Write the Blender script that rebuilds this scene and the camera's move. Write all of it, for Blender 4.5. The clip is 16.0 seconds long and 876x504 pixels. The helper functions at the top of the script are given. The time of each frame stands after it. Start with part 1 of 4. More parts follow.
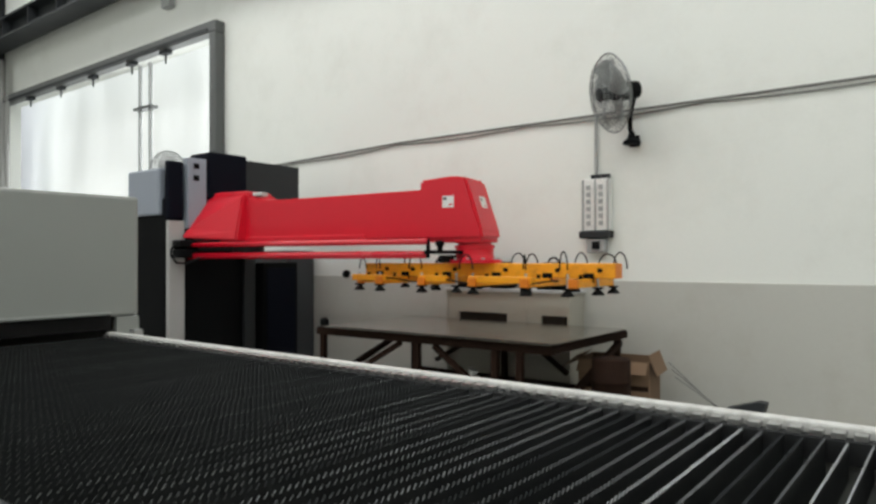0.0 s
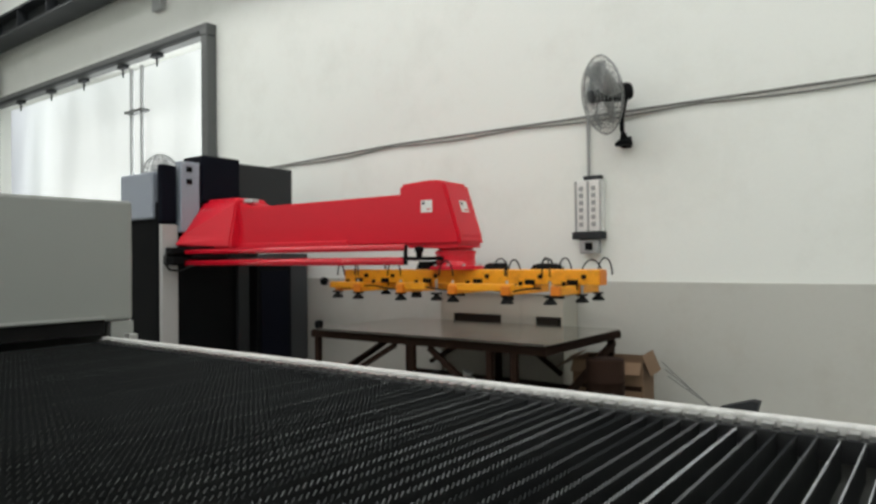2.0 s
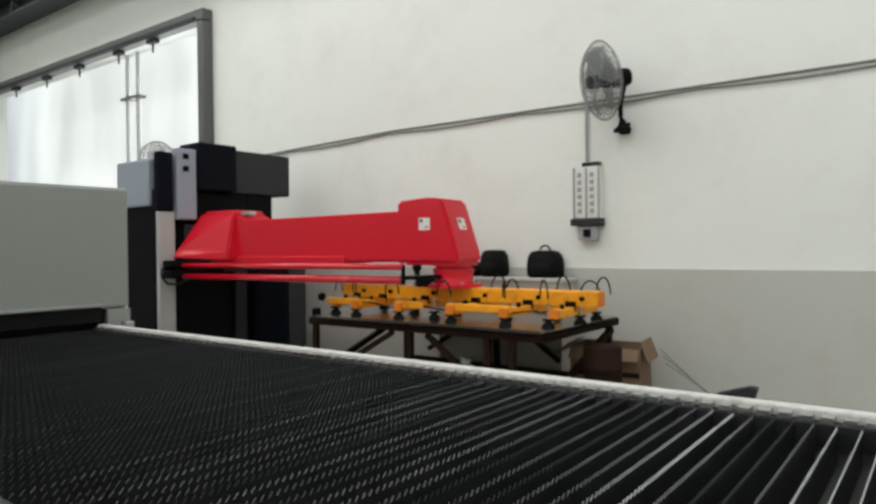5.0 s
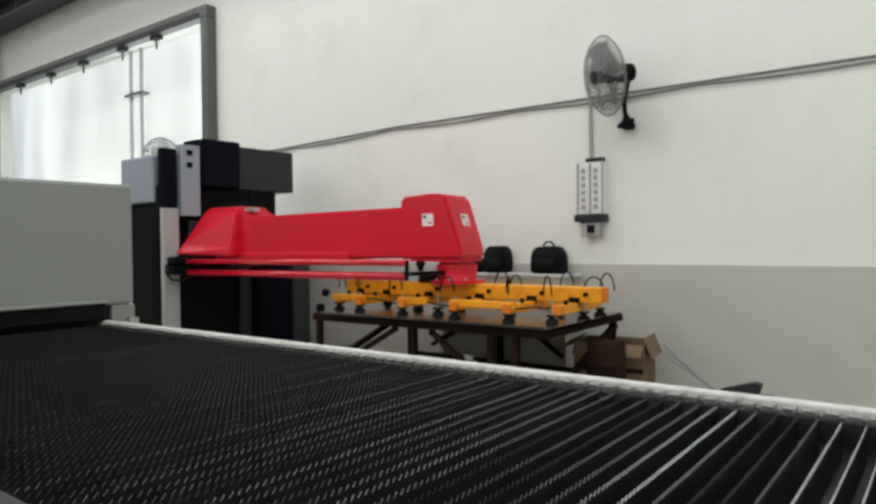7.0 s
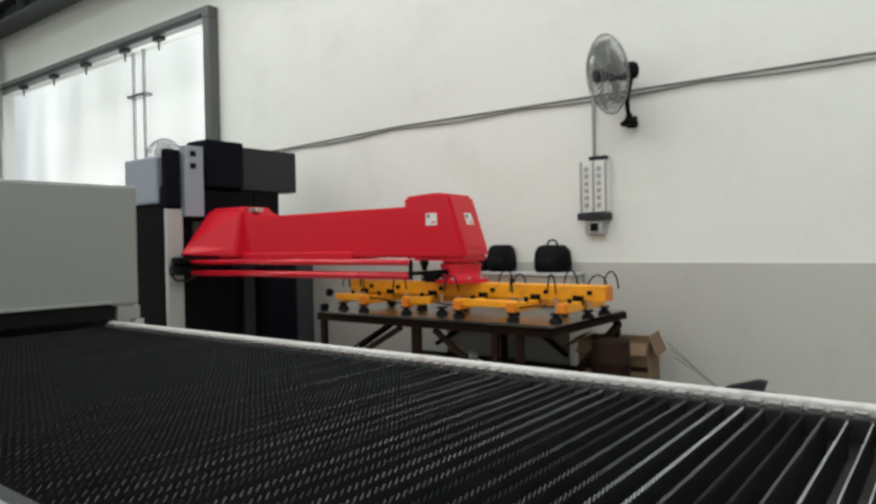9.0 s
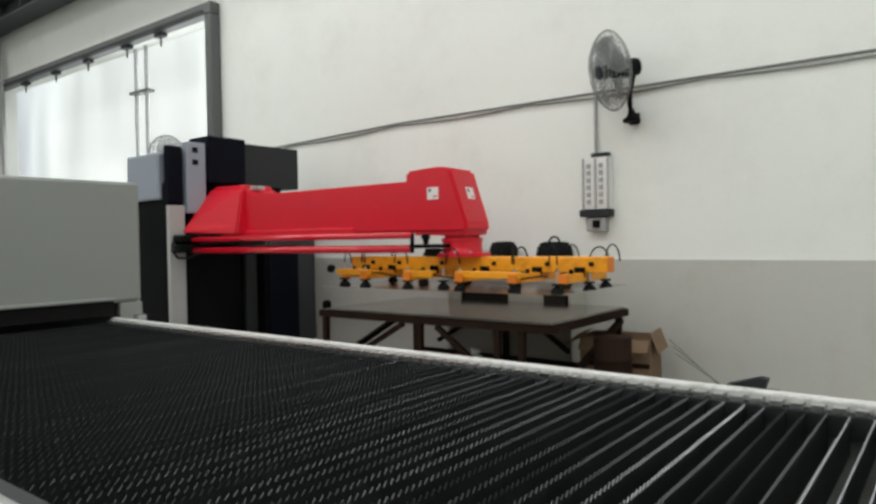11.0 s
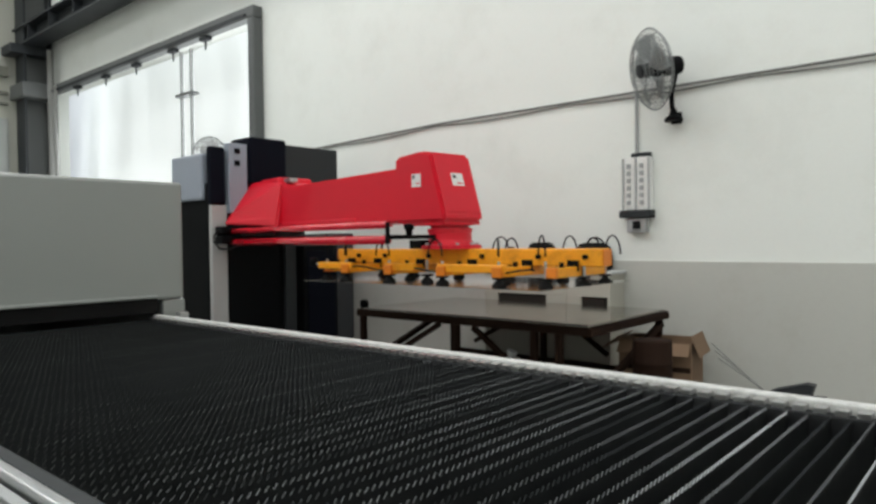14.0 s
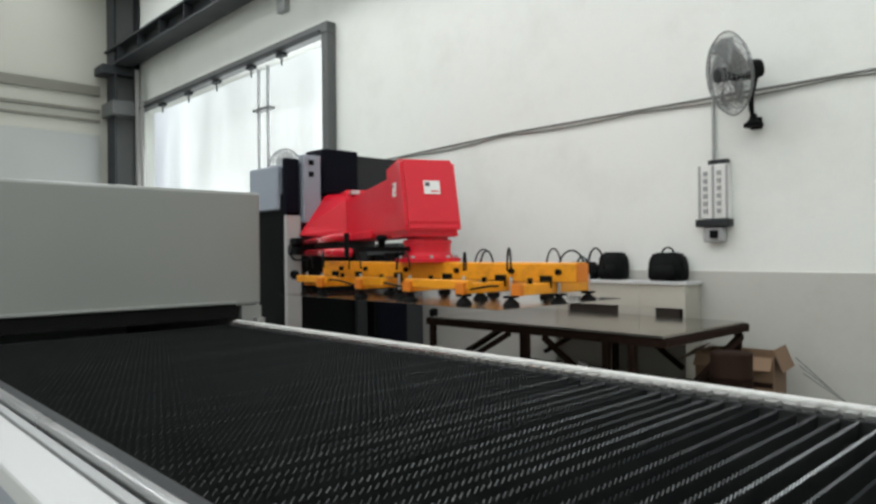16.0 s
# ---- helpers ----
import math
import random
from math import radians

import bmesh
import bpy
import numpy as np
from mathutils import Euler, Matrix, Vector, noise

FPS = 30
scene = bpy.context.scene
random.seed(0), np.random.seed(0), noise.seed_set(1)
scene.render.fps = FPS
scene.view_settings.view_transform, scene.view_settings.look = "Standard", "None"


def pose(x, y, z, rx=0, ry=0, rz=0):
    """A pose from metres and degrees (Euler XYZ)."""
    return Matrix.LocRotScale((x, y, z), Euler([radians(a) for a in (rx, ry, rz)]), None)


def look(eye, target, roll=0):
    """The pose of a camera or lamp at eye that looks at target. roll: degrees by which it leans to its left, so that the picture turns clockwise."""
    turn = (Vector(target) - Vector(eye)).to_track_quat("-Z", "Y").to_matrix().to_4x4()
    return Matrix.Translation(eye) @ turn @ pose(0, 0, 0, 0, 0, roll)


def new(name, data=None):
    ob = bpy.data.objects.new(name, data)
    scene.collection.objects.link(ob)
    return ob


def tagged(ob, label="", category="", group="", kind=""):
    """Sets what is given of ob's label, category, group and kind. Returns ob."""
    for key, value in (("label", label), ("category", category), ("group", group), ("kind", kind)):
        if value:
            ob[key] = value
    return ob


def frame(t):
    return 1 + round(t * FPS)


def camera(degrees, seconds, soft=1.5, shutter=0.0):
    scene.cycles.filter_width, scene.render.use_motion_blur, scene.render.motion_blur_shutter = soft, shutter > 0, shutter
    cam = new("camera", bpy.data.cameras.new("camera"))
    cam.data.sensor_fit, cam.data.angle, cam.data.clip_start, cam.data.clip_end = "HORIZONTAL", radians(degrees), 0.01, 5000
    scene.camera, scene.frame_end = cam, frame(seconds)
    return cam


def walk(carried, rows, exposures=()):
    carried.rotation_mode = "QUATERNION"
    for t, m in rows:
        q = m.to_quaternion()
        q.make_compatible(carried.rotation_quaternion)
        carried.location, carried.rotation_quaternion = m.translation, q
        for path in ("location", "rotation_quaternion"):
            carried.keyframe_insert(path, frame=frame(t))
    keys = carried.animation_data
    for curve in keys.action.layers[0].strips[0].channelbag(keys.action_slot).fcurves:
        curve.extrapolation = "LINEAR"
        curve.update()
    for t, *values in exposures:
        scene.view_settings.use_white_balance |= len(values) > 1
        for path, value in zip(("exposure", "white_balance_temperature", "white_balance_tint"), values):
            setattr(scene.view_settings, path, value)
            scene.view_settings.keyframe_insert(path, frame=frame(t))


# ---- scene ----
# ---------- camera ----------
cam = camera(65.4, 16.0, soft=2.8)
PATH = [
    (0.0, 0.000, 0.010, 1.642, 37.61, 0.58, 0.18), (0.5, -0.002, 0.010, 1.644, 37.81, 0.59, 0.29),
    (1.0, -0.004, 0.000, 1.646, 37.70, 0.68, 0.47), (1.5, -0.001, -0.012, 1.649, 37.14, 0.63, 0.43),
    (2.0, 0.000, -0.016, 1.650, 36.99, 0.68, 0.59), (2.5, 0.003, -0.020, 1.651, 37.09, 0.69, 0.86),
    (3.0, 0.003, -0.020, 1.651, 36.12, 0.40, 1.12), (3.5, 0.000, -0.015, 1.652, 35.91, 0.11, 0.88),
    (4.0, -0.003, -0.006, 1.651, 35.93, -0.04, 0.69), (4.5, -0.003, 0.006, 1.648, 36.60, -0.20, 0.67),
    (7.0, -0.001, 0.010, 1.649, 37.21, -0.73, 0.72), (7.5, 0.000, 0.008, 1.651, 37.41, -0.64, 0.80),
    (8.0, -0.001, 0.003, 1.649, 37.50, -0.66, 0.83), (8.5, -0.004, -0.002, 1.648, 37.41, -0.75, 0.92),
    (9.0, -0.007, -0.005, 1.650, 37.41, -0.80, 1.06), (11.5, -0.007, -0.006, 1.653, 37.59, -1.12, 0.99),
    (12.0, -0.004, -0.005, 1.648, 37.63, -0.67, 0.87), (12.5, 0.003, -0.002, 1.645, 38.14, -0.33, 0.89),
    (13.0, 0.005, 0.008, 1.646, 38.81, -0.39, 0.91), (13.5, 0.005, 0.011, 1.648, 39.61, -0.45, 0.84),
    (14.0, 0.006, 0.014, 1.650, 40.86, -0.99, 0.72), (14.5, 0.008, 0.018, 1.652, 41.91, -0.85, 0.62),
    (15.0, 0.015, 0.022, 1.652, 43.74, -0.66, 0.82), (15.5, 0.010, 0.008, 1.645, 44.92, -0.30, 0.80),
    (16.0, -0.002, -0.012, 1.622, 46.53, 0.04, 0.56),
]
walk(cam, [(t, pose(x, y, z, 90 + p, r, w)) for t, x, y, z, w, p, r in PATH], exposures=[(0.0, -0.03, 6500, 10), (12.5, -0.02, 6450, 10), (16.0, 0.06, 6300, 10)])

# ---------- world and light ----------
ROOM_X0, ROOM_X1, ROOM_Y0, ROOM_Y1, ROOM_H = -21.6, 7.0, -9.0, 7.6, 9.6
SKY_Y = (-6.0, -0.6, 4.9)          # three roof lights along the hall, unseen and assumed
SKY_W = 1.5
world = bpy.data.worlds.new("overcast_sky")
scene.world = world
world.use_nodes = True
wn = world.node_tree
sky = wn.nodes.new("ShaderNodeTexSky")
sky.sky_type = "NISHITA"
sky.sun_disc = False
sky.sun_elevation, sky.sun_rotation = radians(52), radians(200)
wn.nodes["Background"].inputs["Strength"].default_value = 0.12
wn.links.new(sky.outputs["Color"], wn.nodes["Background"].inputs["Color"])


def lamp(name, kind, m, energy, color=(1, 1, 1), size=(1, 1), angle=10):
    data = bpy.data.lights.new(name, kind)
    data.energy, data.color = energy, color
    if kind == "AREA":
        data.shape, data.size, data.size_y = "RECTANGLE", size[0], size[1]
    else:
        data.angle = radians(angle)
    ob = new(name, data)
    ob.matrix_world = m
    return ob


lamp("sun", "SUN", pose(0, 0, 20, 38, 0, 200), 0.8, (1, 0.97, 0.92), angle=14)
# Added area lamps stand for sky through the unseen roof openings.
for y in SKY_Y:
    lamp("assumed_roof_light", "AREA", pose(-7.3, y, ROOM_H + 0.05, 0, 0, 0), 650, (1.0, 1.0, 0.95), (27.0, SKY_W - 0.1))
lamp("doorway_daylight", "AREA", look((-15.8, 7.95, 2.9), (-15.0, 0, 2.2)), 330, (0.97, 1.0, 1.0), (9.0, 5.3))


# ---------- materials ----------
def material(name, color, rough=0.6, metal=0.0, vary=0.12, grain=60.0, stain=1.3, bump=0.15, dirt=None, dirt_amount=0.0, coat=0.0, emit=None, spec=0.5):
    """Painted, metal or mineral surface with fine grain, broad blotches and optional dirt."""
    m = bpy.data.materials.new(name)
    m.use_nodes = True
    nt = m.node_tree
    b = nt.nodes["Principled BSDF"]
    co = nt.nodes.new("ShaderNodeTexCoord")
    fine, broad = nt.nodes.new("ShaderNodeTexNoise"), nt.nodes.new("ShaderNodeTexNoise")
    fine.inputs["Scale"].default_value, fine.inputs["Detail"].default_value = grain, 5
    broad.inputs["Scale"].default_value, broad.inputs["Detail"].default_value = stain, 6
    for n in (fine, broad):
        nt.links.new(co.outputs["Object"], n.inputs["Vector"])
    mix = nt.nodes.new("ShaderNodeMix")
    mix.data_type = "RGBA"
    lo = [c * (1 - vary) for c in color]
    hi = [min(1, c * (1 + vary)) for c in color]
    mix.inputs["A"].default_value, mix.inputs["B"].default_value = (*lo, 1), (*hi, 1)
    add = nt.nodes.new("ShaderNodeMath")
    add.operation = "MULTIPLY_ADD"
    add.inputs[1].default_value = 0.35
    nt.links.new(fine.outputs["Fac"], add.inputs[0])
    half = nt.nodes.new("ShaderNodeMath")
    half.operation = "MULTIPLY"
    half.inputs[1].default_value = 0.65
    nt.links.new(broad.outputs["Fac"], half.inputs[0])
    nt.links.new(half.outputs[0], add.inputs[2])
    nt.links.new(add.outputs[0], mix.inputs["Factor"])
    out = mix.outputs["Result"]
    if dirt:
        d = nt.nodes.new("ShaderNodeTexNoise")
        d.inputs["Scale"].default_value, d.inputs["Detail"].default_value, d.inputs["Roughness"].default_value = stain * 2.7, 8, 0.7
        nt.links.new(co.outputs["Object"], d.inputs["Vector"])
        ramp = nt.nodes.new("ShaderNodeValToRGB")
        ramp.color_ramp.elements[0].position, ramp.color_ramp.elements[1].position = 0.5, 0.72
        ramp.color_ramp.elements[1].color = (dirt_amount,) * 3 + (1,)
        nt.links.new(d.outputs["Fac"], ramp.inputs["Fac"])
        m2 = nt.nodes.new("ShaderNodeMix")
        m2.data_type = "RGBA"
        m2.inputs["B"].default_value = (*dirt, 1)
        nt.links.new(out, m2.inputs["A"])
        nt.links.new(ramp.outputs["Color"], m2.inputs["Factor"])
        out = m2.outputs["Result"]
    nt.links.new(out, b.inputs["Base Color"])
    r = nt.nodes.new("ShaderNodeMapRange")
    r.inputs["To Min"].default_value, r.inputs["To Max"].default_value = max(0.03, rough - 0.12), min(1, rough + 0.12)
    nt.links.new(broad.outputs["Fac"], r.inputs["Value"])
    nt.links.new(r.outputs[0], b.inputs["Roughness"])
    b.inputs["Metallic"].default_value = metal
    b.inputs["Coat Weight"].default_value = coat
    b.inputs["Specular IOR Level"].default_value = spec
    if bump:
        bp = nt.nodes.new("ShaderNodeBump")
        bp.inputs["Strength"].default_value, bp.inputs["Distance"].default_value = bump, 0.004
        nt.links.new(fine.outputs["Fac"], bp.inputs["Height"])
        nt.links.new(bp.outputs["Normal"], b.inputs["Normal"])
    if emit:
        b.inputs["Emission Color"].default_value, b.inputs["Emission Strength"].default_value = (*emit[:3], 1), emit[3]
    return m


M_WALL = material("white_wall_paint", (0.80, 0.815, 0.778), 0.75, vary=0.05, grain=25, stain=0.35, bump=0.25, dirt=(0.6, 0.6, 0.55), dirt_amount=0.25)
M_DADO = material("grey_dado_paint", (0.50, 0.50, 0.462), 0.6, vary=0.07, grain=25, stain=0.6, bump=0.25, dirt=(0.4, 0.38, 0.33), dirt_amount=0.4)
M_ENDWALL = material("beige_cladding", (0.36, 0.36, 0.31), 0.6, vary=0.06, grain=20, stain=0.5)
M_FLOOR = material("concrete_floor", (0.34, 0.34, 0.32), 0.6, vary=0.15, grain=30, stain=0.5, bump=0.3, dirt=(0.12, 0.12, 0.11), dirt_amount=0.7)
M_ENDRAIL = material("grey_beige_rail_paint", (0.13, 0.13, 0.105), 0.6, vary=0.1, grain=30, stain=1)
M_CEIL = material("roof_sheet", (0.55, 0.55, 0.53), 0.6, vary=0.06)
M_GIRDER = material("dark_steel_girder", (0.022, 0.025, 0.028), 0.55, vary=0.3, grain=40, stain=1.5, spec=0.3)
M_FRAME = material("grey_steel_frame", (0.095, 0.10, 0.098), 0.5, vary=0.2, grain=40, stain=1.5)
M_PANEL = material("grey_machine_paint", (0.275, 0.288, 0.272), 0.5, vary=0.09, grain=60, stain=0.8, bump=0.06, coat=0.1)
M_RAIL = material("light_grey_rail_paint", (0.64, 0.64, 0.62), 0.45, vary=0.1, grain=70, stain=4, dirt=(0.25, 0.24, 0.22), dirt_amount=0.6)
M_WHITE = material("white_machine_paint", (0.78, 0.78, 0.76), 0.4, vary=0.05, grain=90, stain=2)
M_RUBBER = material("black_rubber", (0.009, 0.009, 0.009), 0.7, vary=0.25, grain=60, spec=0.12)
M_SLAT = material("dark_slat_steel", (0.015, 0.017, 0.0175), 0.55, 0.3, vary=0.35, grain=30, stain=6, bump=0.2)
M_EDGE = material("worn_slat_edge", (0.135, 0.142, 0.145), 0.38, 0.9, vary=0.4, grain=50, stain=9)


def soot_by_slat(m):
    """Some slats are freshly worn, most are sooty."""
    nt = m.node_tree
    b = nt.nodes["Principled BSDF"]
    src = b.inputs["Base Color"].links[0].from_socket
    info, power, mul = nt.nodes.new("ShaderNodeObjectInfo"), nt.nodes.new("ShaderNodeMath"), nt.nodes.new("ShaderNodeMix")
    power.operation = "POWER"
    power.inputs[1].default_value = 3.0
    nt.links.new(info.outputs["Random"], power.inputs[0])
    mul.data_type = "RGBA"
    mul.inputs["A"].default_value = (0.017, 0.019, 0.02, 1)
    nt.links.new(power.outputs[0], mul.inputs["Factor"])
    nt.links.new(src, mul.inputs["B"])
    nt.links.new(mul.outputs["Result"], b.inputs["Base Color"])


soot_by_slat(M_EDGE)
# Brighter top edge for the slats beyond x = -1.15.
M_EDGE_BRIGHT = material("bright_slat_edge", (0.34, 0.355, 0.36), 0.33, 0.95, vary=0.4, grain=50, stain=9)
soot_by_slat(M_EDGE_BRIGHT)
M_COVER = material("white_cover_paint", (0.55, 0.56, 0.56), 0.4, vary=0.06, grain=90, stain=2)
M_BENCH = material("beige_bench_paint", (0.44, 0.425, 0.37), 0.6, vary=0.08, grain=40, stain=2)
# Brown that puts the bags' dark reflections into colour.
M_REFLECTION_DARK = material("dark_reflection_brown", (0.040, 0.033, 0.028), 0.8, vary=0.2, grain=40, stain=3, spec=0.2)
M_BED = material("sooty_bed_steel", (0.011, 0.012, 0.013), 0.75, 0.1, vary=0.3, grain=20, stain=2)
M_BLACK = material("black_machine_paint", (0.005, 0.0055, 0.006), 0.6, vary=0.25, grain=60, stain=2, spec=0.07)
M_NAVY = material("blue_black_paint", (0.004, 0.005, 0.010), 0.55, vary=0.2, grain=60, stain=2, spec=0.07)
M_CHAR = material("charcoal_cabinet_paint", (0.026, 0.029, 0.031), 0.55, vary=0.2, grain=50, stain=1.5, spec=0.25)
M_LOCKER = material("dark_grey_locker_paint", (0.05, 0.053, 0.057), 0.55, vary=0.12, grain=50, stain=1.5, spec=0.3)
M_GUIDE = material("light_grey_guide_paint", (0.45, 0.45, 0.44), 0.4, vary=0.12, grain=60, stain=3)
M_LAV = material("pale_blue_grey_paint", (0.29, 0.32, 0.375), 0.4, vary=0.1, grain=60, stain=2)
M_RED = material("red_gloss_paint", (0.66, 0.006, 0.024), 0.42, vary=0.1, grain=80, stain=1.5, bump=0.04, coat=0.2, spec=0.35)
M_REDROD = material("glossy_red_rod_paint", (0.66, 0.006, 0.024), 0.22, vary=0.08, grain=60, stain=2, bump=0.02, coat=0.6)
M_YELLOW = material("orange_yellow_paint", (0.90, 0.36, 0.008), 0.4, vary=0.12, grain=60, stain=3, bump=0.08, dirt=(0.35, 0.12, 0.01), dirt_amount=0.5)
M_ORANGE = material("deeper_orange_paint", (0.72, 0.20, 0.008), 0.45, vary=0.12, grain=60, stain=3, bump=0.08)
M_STEEL = material("bright_steel", (0.55, 0.55, 0.55), 0.3, 1.0, vary=0.12, grain=80)
M_SHEET = material("cold_rolled_sheet", (0.46, 0.43, 0.395), 0.12, 0.95, vary=0.1, grain=12, stain=0.9, bump=0.03, dirt=(0.27, 0.24, 0.21), dirt_amount=0.4)
M_RUST = material("brown_rusty_steel", (0.022, 0.011, 0.007), 0.8, 0.1, vary=0.4, grain=40, stain=5, bump=0.4, spec=0.12)
M_CARD = material("brown_cardboard", (0.20, 0.125, 0.075), 0.85, vary=0.12, grain=40, stain=2)
M_GREYP = material("grey_plastic", (0.35, 0.36, 0.36), 0.5, vary=0.1)
M_CONDUIT = material("dull_conduit_paint", (0.19, 0.19, 0.18), 0.6, vary=0.2, grain=40, stain=3)
M_FAN = material("grey_fan_wire", (0.22, 0.23, 0.23), 0.4, 0.4, vary=0.1)
M_BLADE = material("pale_fan_blade", (0.36, 0.375, 0.365), 0.45, vary=0.06)
M_BAG = material("black_bag_cloth", (0.007, 0.0075, 0.0075), 0.8, vary=0.4, grain=120, stain=5, bump=0.5, spec=0.12)
M_DOORLIGHT = material("daylit_white_sheeting", (0.85, 0.87, 0.86), 0.7, vary=0.03, grain=3, stain=0.4, emit=(0.965, 1.0, 0.985, 0.95))


def cloudy_glow(m, low, high):
    """Daylight of uneven brightness."""
    nt = m.node_tree
    b = nt.nodes["Principled BSDF"]
    co, mp, n, r = (nt.nodes.new(k) for k in ("ShaderNodeTexCoord", "ShaderNodeMapping", "ShaderNodeTexNoise", "ShaderNodeMapRange"))
    mp.inputs["Scale"].default_value = (0.9, 1, 0.25)
    n.inputs["Scale"].default_value, n.inputs["Detail"].default_value = 0.9, 4
    r.inputs["From Min"].default_value, r.inputs["From Max"].default_value = 0.3, 0.7
    r.inputs["To Min"].default_value, r.inputs["To Max"].default_value = low, high
    nt.links.new(co.outputs["Object"], mp.inputs["Vector"])
    nt.links.new(mp.outputs[0], n.inputs["Vector"])
    nt.links.new(n.outputs["Fac"], r.inputs["Value"])
    nt.links.new(r.outputs[0], b.inputs["Emission Strength"])


cloudy_glow(M_DOORLIGHT, 0.28, 0.56)


# ---------- mesh helpers ----------
def add_box(bm, lo, hi, bevel=0.0, turn=None):
    lo, hi = Vector(lo), Vector(hi)
    m = Matrix.Translation((lo + hi) / 2)
    if turn is not None:
        m = m @ turn
    d = hi - lo
    made = bmesh.ops.create_cube(bm, size=1, matrix=m @ Matrix.Diagonal((d.x, d.y, d.z, 1)))
    if bevel:
        edges = list({e for v in made["verts"] for e in v.link_edges})
        bmesh.ops.bevel(bm, geom=edges, offset=bevel, segments=2, affect="EDGES", profile=0.5)
    return bm


def add_rod(bm, a, b, r, r2=None, seg=12):
    a, b = Vector(a), Vector(b)
    d = b - a
    m = Matrix.Translation((a + b) / 2) @ d.to_track_quat("Z", "Y").to_matrix().to_4x4()
    bmesh.ops.create_cone(bm, cap_ends=True, segments=seg, radius1=r, radius2=r if r2 is None else r2, depth=d.length, matrix=m)
    return bm


def add_bar(bm, a, b, w, h):
    """Square bar from a to b."""
    a, b = Vector(a), Vector(b)
    d = b - a
    m = Matrix.Translation((a + b) / 2) @ d.to_track_quat("X", "Z").to_matrix().to_4x4()
    bmesh.ops.create_cube(bm, size=1, matrix=m @ Matrix.Diagonal((d.length, w, h, 1)))
    return bm


def add_tube(bm, pts, r, seg=8):
    pts = [Vector(p) for p in pts]
    rings = []
    for i, p in enumerate(pts):
        d = (pts[min(i + 1, len(pts) - 1)] - pts[max(i - 1, 0)]).normalized()
        q = d.to_track_quat("Z", "Y")
        rings.append([bm.verts.new(p + q @ Vector((r * math.cos(a), r * math.sin(a), 0))) for a in (2 * math.pi * k / seg for k in range(seg))])
    for u, v in zip(rings, rings[1:]):
        for k in range(seg):
            bm.faces.new((u[k], u[(k + 1) % seg], v[(k + 1) % seg], v[k]))
    bm.faces.new(rings[0][::-1])
    bm.faces.new(rings[-1])
    return bm


def add_profile(bm, outline, y0, y1):
    """Prism: an outline in x, z drawn out from y0 to y1."""
    a = [bm.verts.new((x, y0, z)) for x, z in outline]
    b = [bm.verts.new((x, y1, z)) for x, z in outline]
    bm.faces.new(a)
    bm.faces.new(b[::-1])
    for i in range(len(a)):
        j = (i + 1) % len(a)
        bm.faces.new((a[i], b[i], b[j], a[j]))
    bmesh.ops.recalc_face_normals(bm, faces=bm.faces[:])
    return bm


def add_lathe(bm, profile, seg=16, m=None):
    """Solid of turning about z: profile of (radius, z)."""
    rings = [[bm.verts.new((r * math.cos(2 * math.pi * k / seg), r * math.sin(2 * math.pi * k / seg), z)) for k in range(seg)] for r, z in profile]
    for u, v in zip(rings, rings[1:]):
        for k in range(seg):
            bm.faces.new((u[k], u[(k + 1) % seg], v[(k + 1) % seg], v[k]))
    bm.faces.new(rings[0][::-1])
    bm.faces.new(rings[-1])
    if m is not None:
        bmesh.ops.transform(bm, matrix=m, verts=[v for ring in rings for v in ring])
    return bm


def part(name, bm, mat_, parent=None, label="", smooth=False):
    me = bpy.data.meshes.new(name)
    bm.to_mesh(me)
    bm.free()
    me.materials.append(mat_)
    if smooth:
        for p in me.polygons:
            p.use_smooth = True
    ob = new(name, me)
    if parent is not None:
        ob.parent = parent
    if label:
        ob["label"] = label
    return ob


def box(name, lo, hi, mat_, parent=None, label="", bevel=0.0):
    return part(name, add_box(bmesh.new(), lo, hi, bevel), mat_, parent, label)


def thing(name, at, label, category, group="", kind=""):
    ob = new(name)
    ob.empty_display_size = 0.1
    ob.matrix_basis = at if isinstance(at, Matrix) else pose(*at)
    return tagged(ob, label, category, group, kind)


def structure(name, bm, mat_, label, category):
    return tagged(part(name, bm, mat_), label, category, kind="structure")


# ---------- the hall ----------
DOOR_X0, DOOR_X1, DOOR_Z1 = -20.6, -11.02, 5.86
LEDGE_Z = 1.265


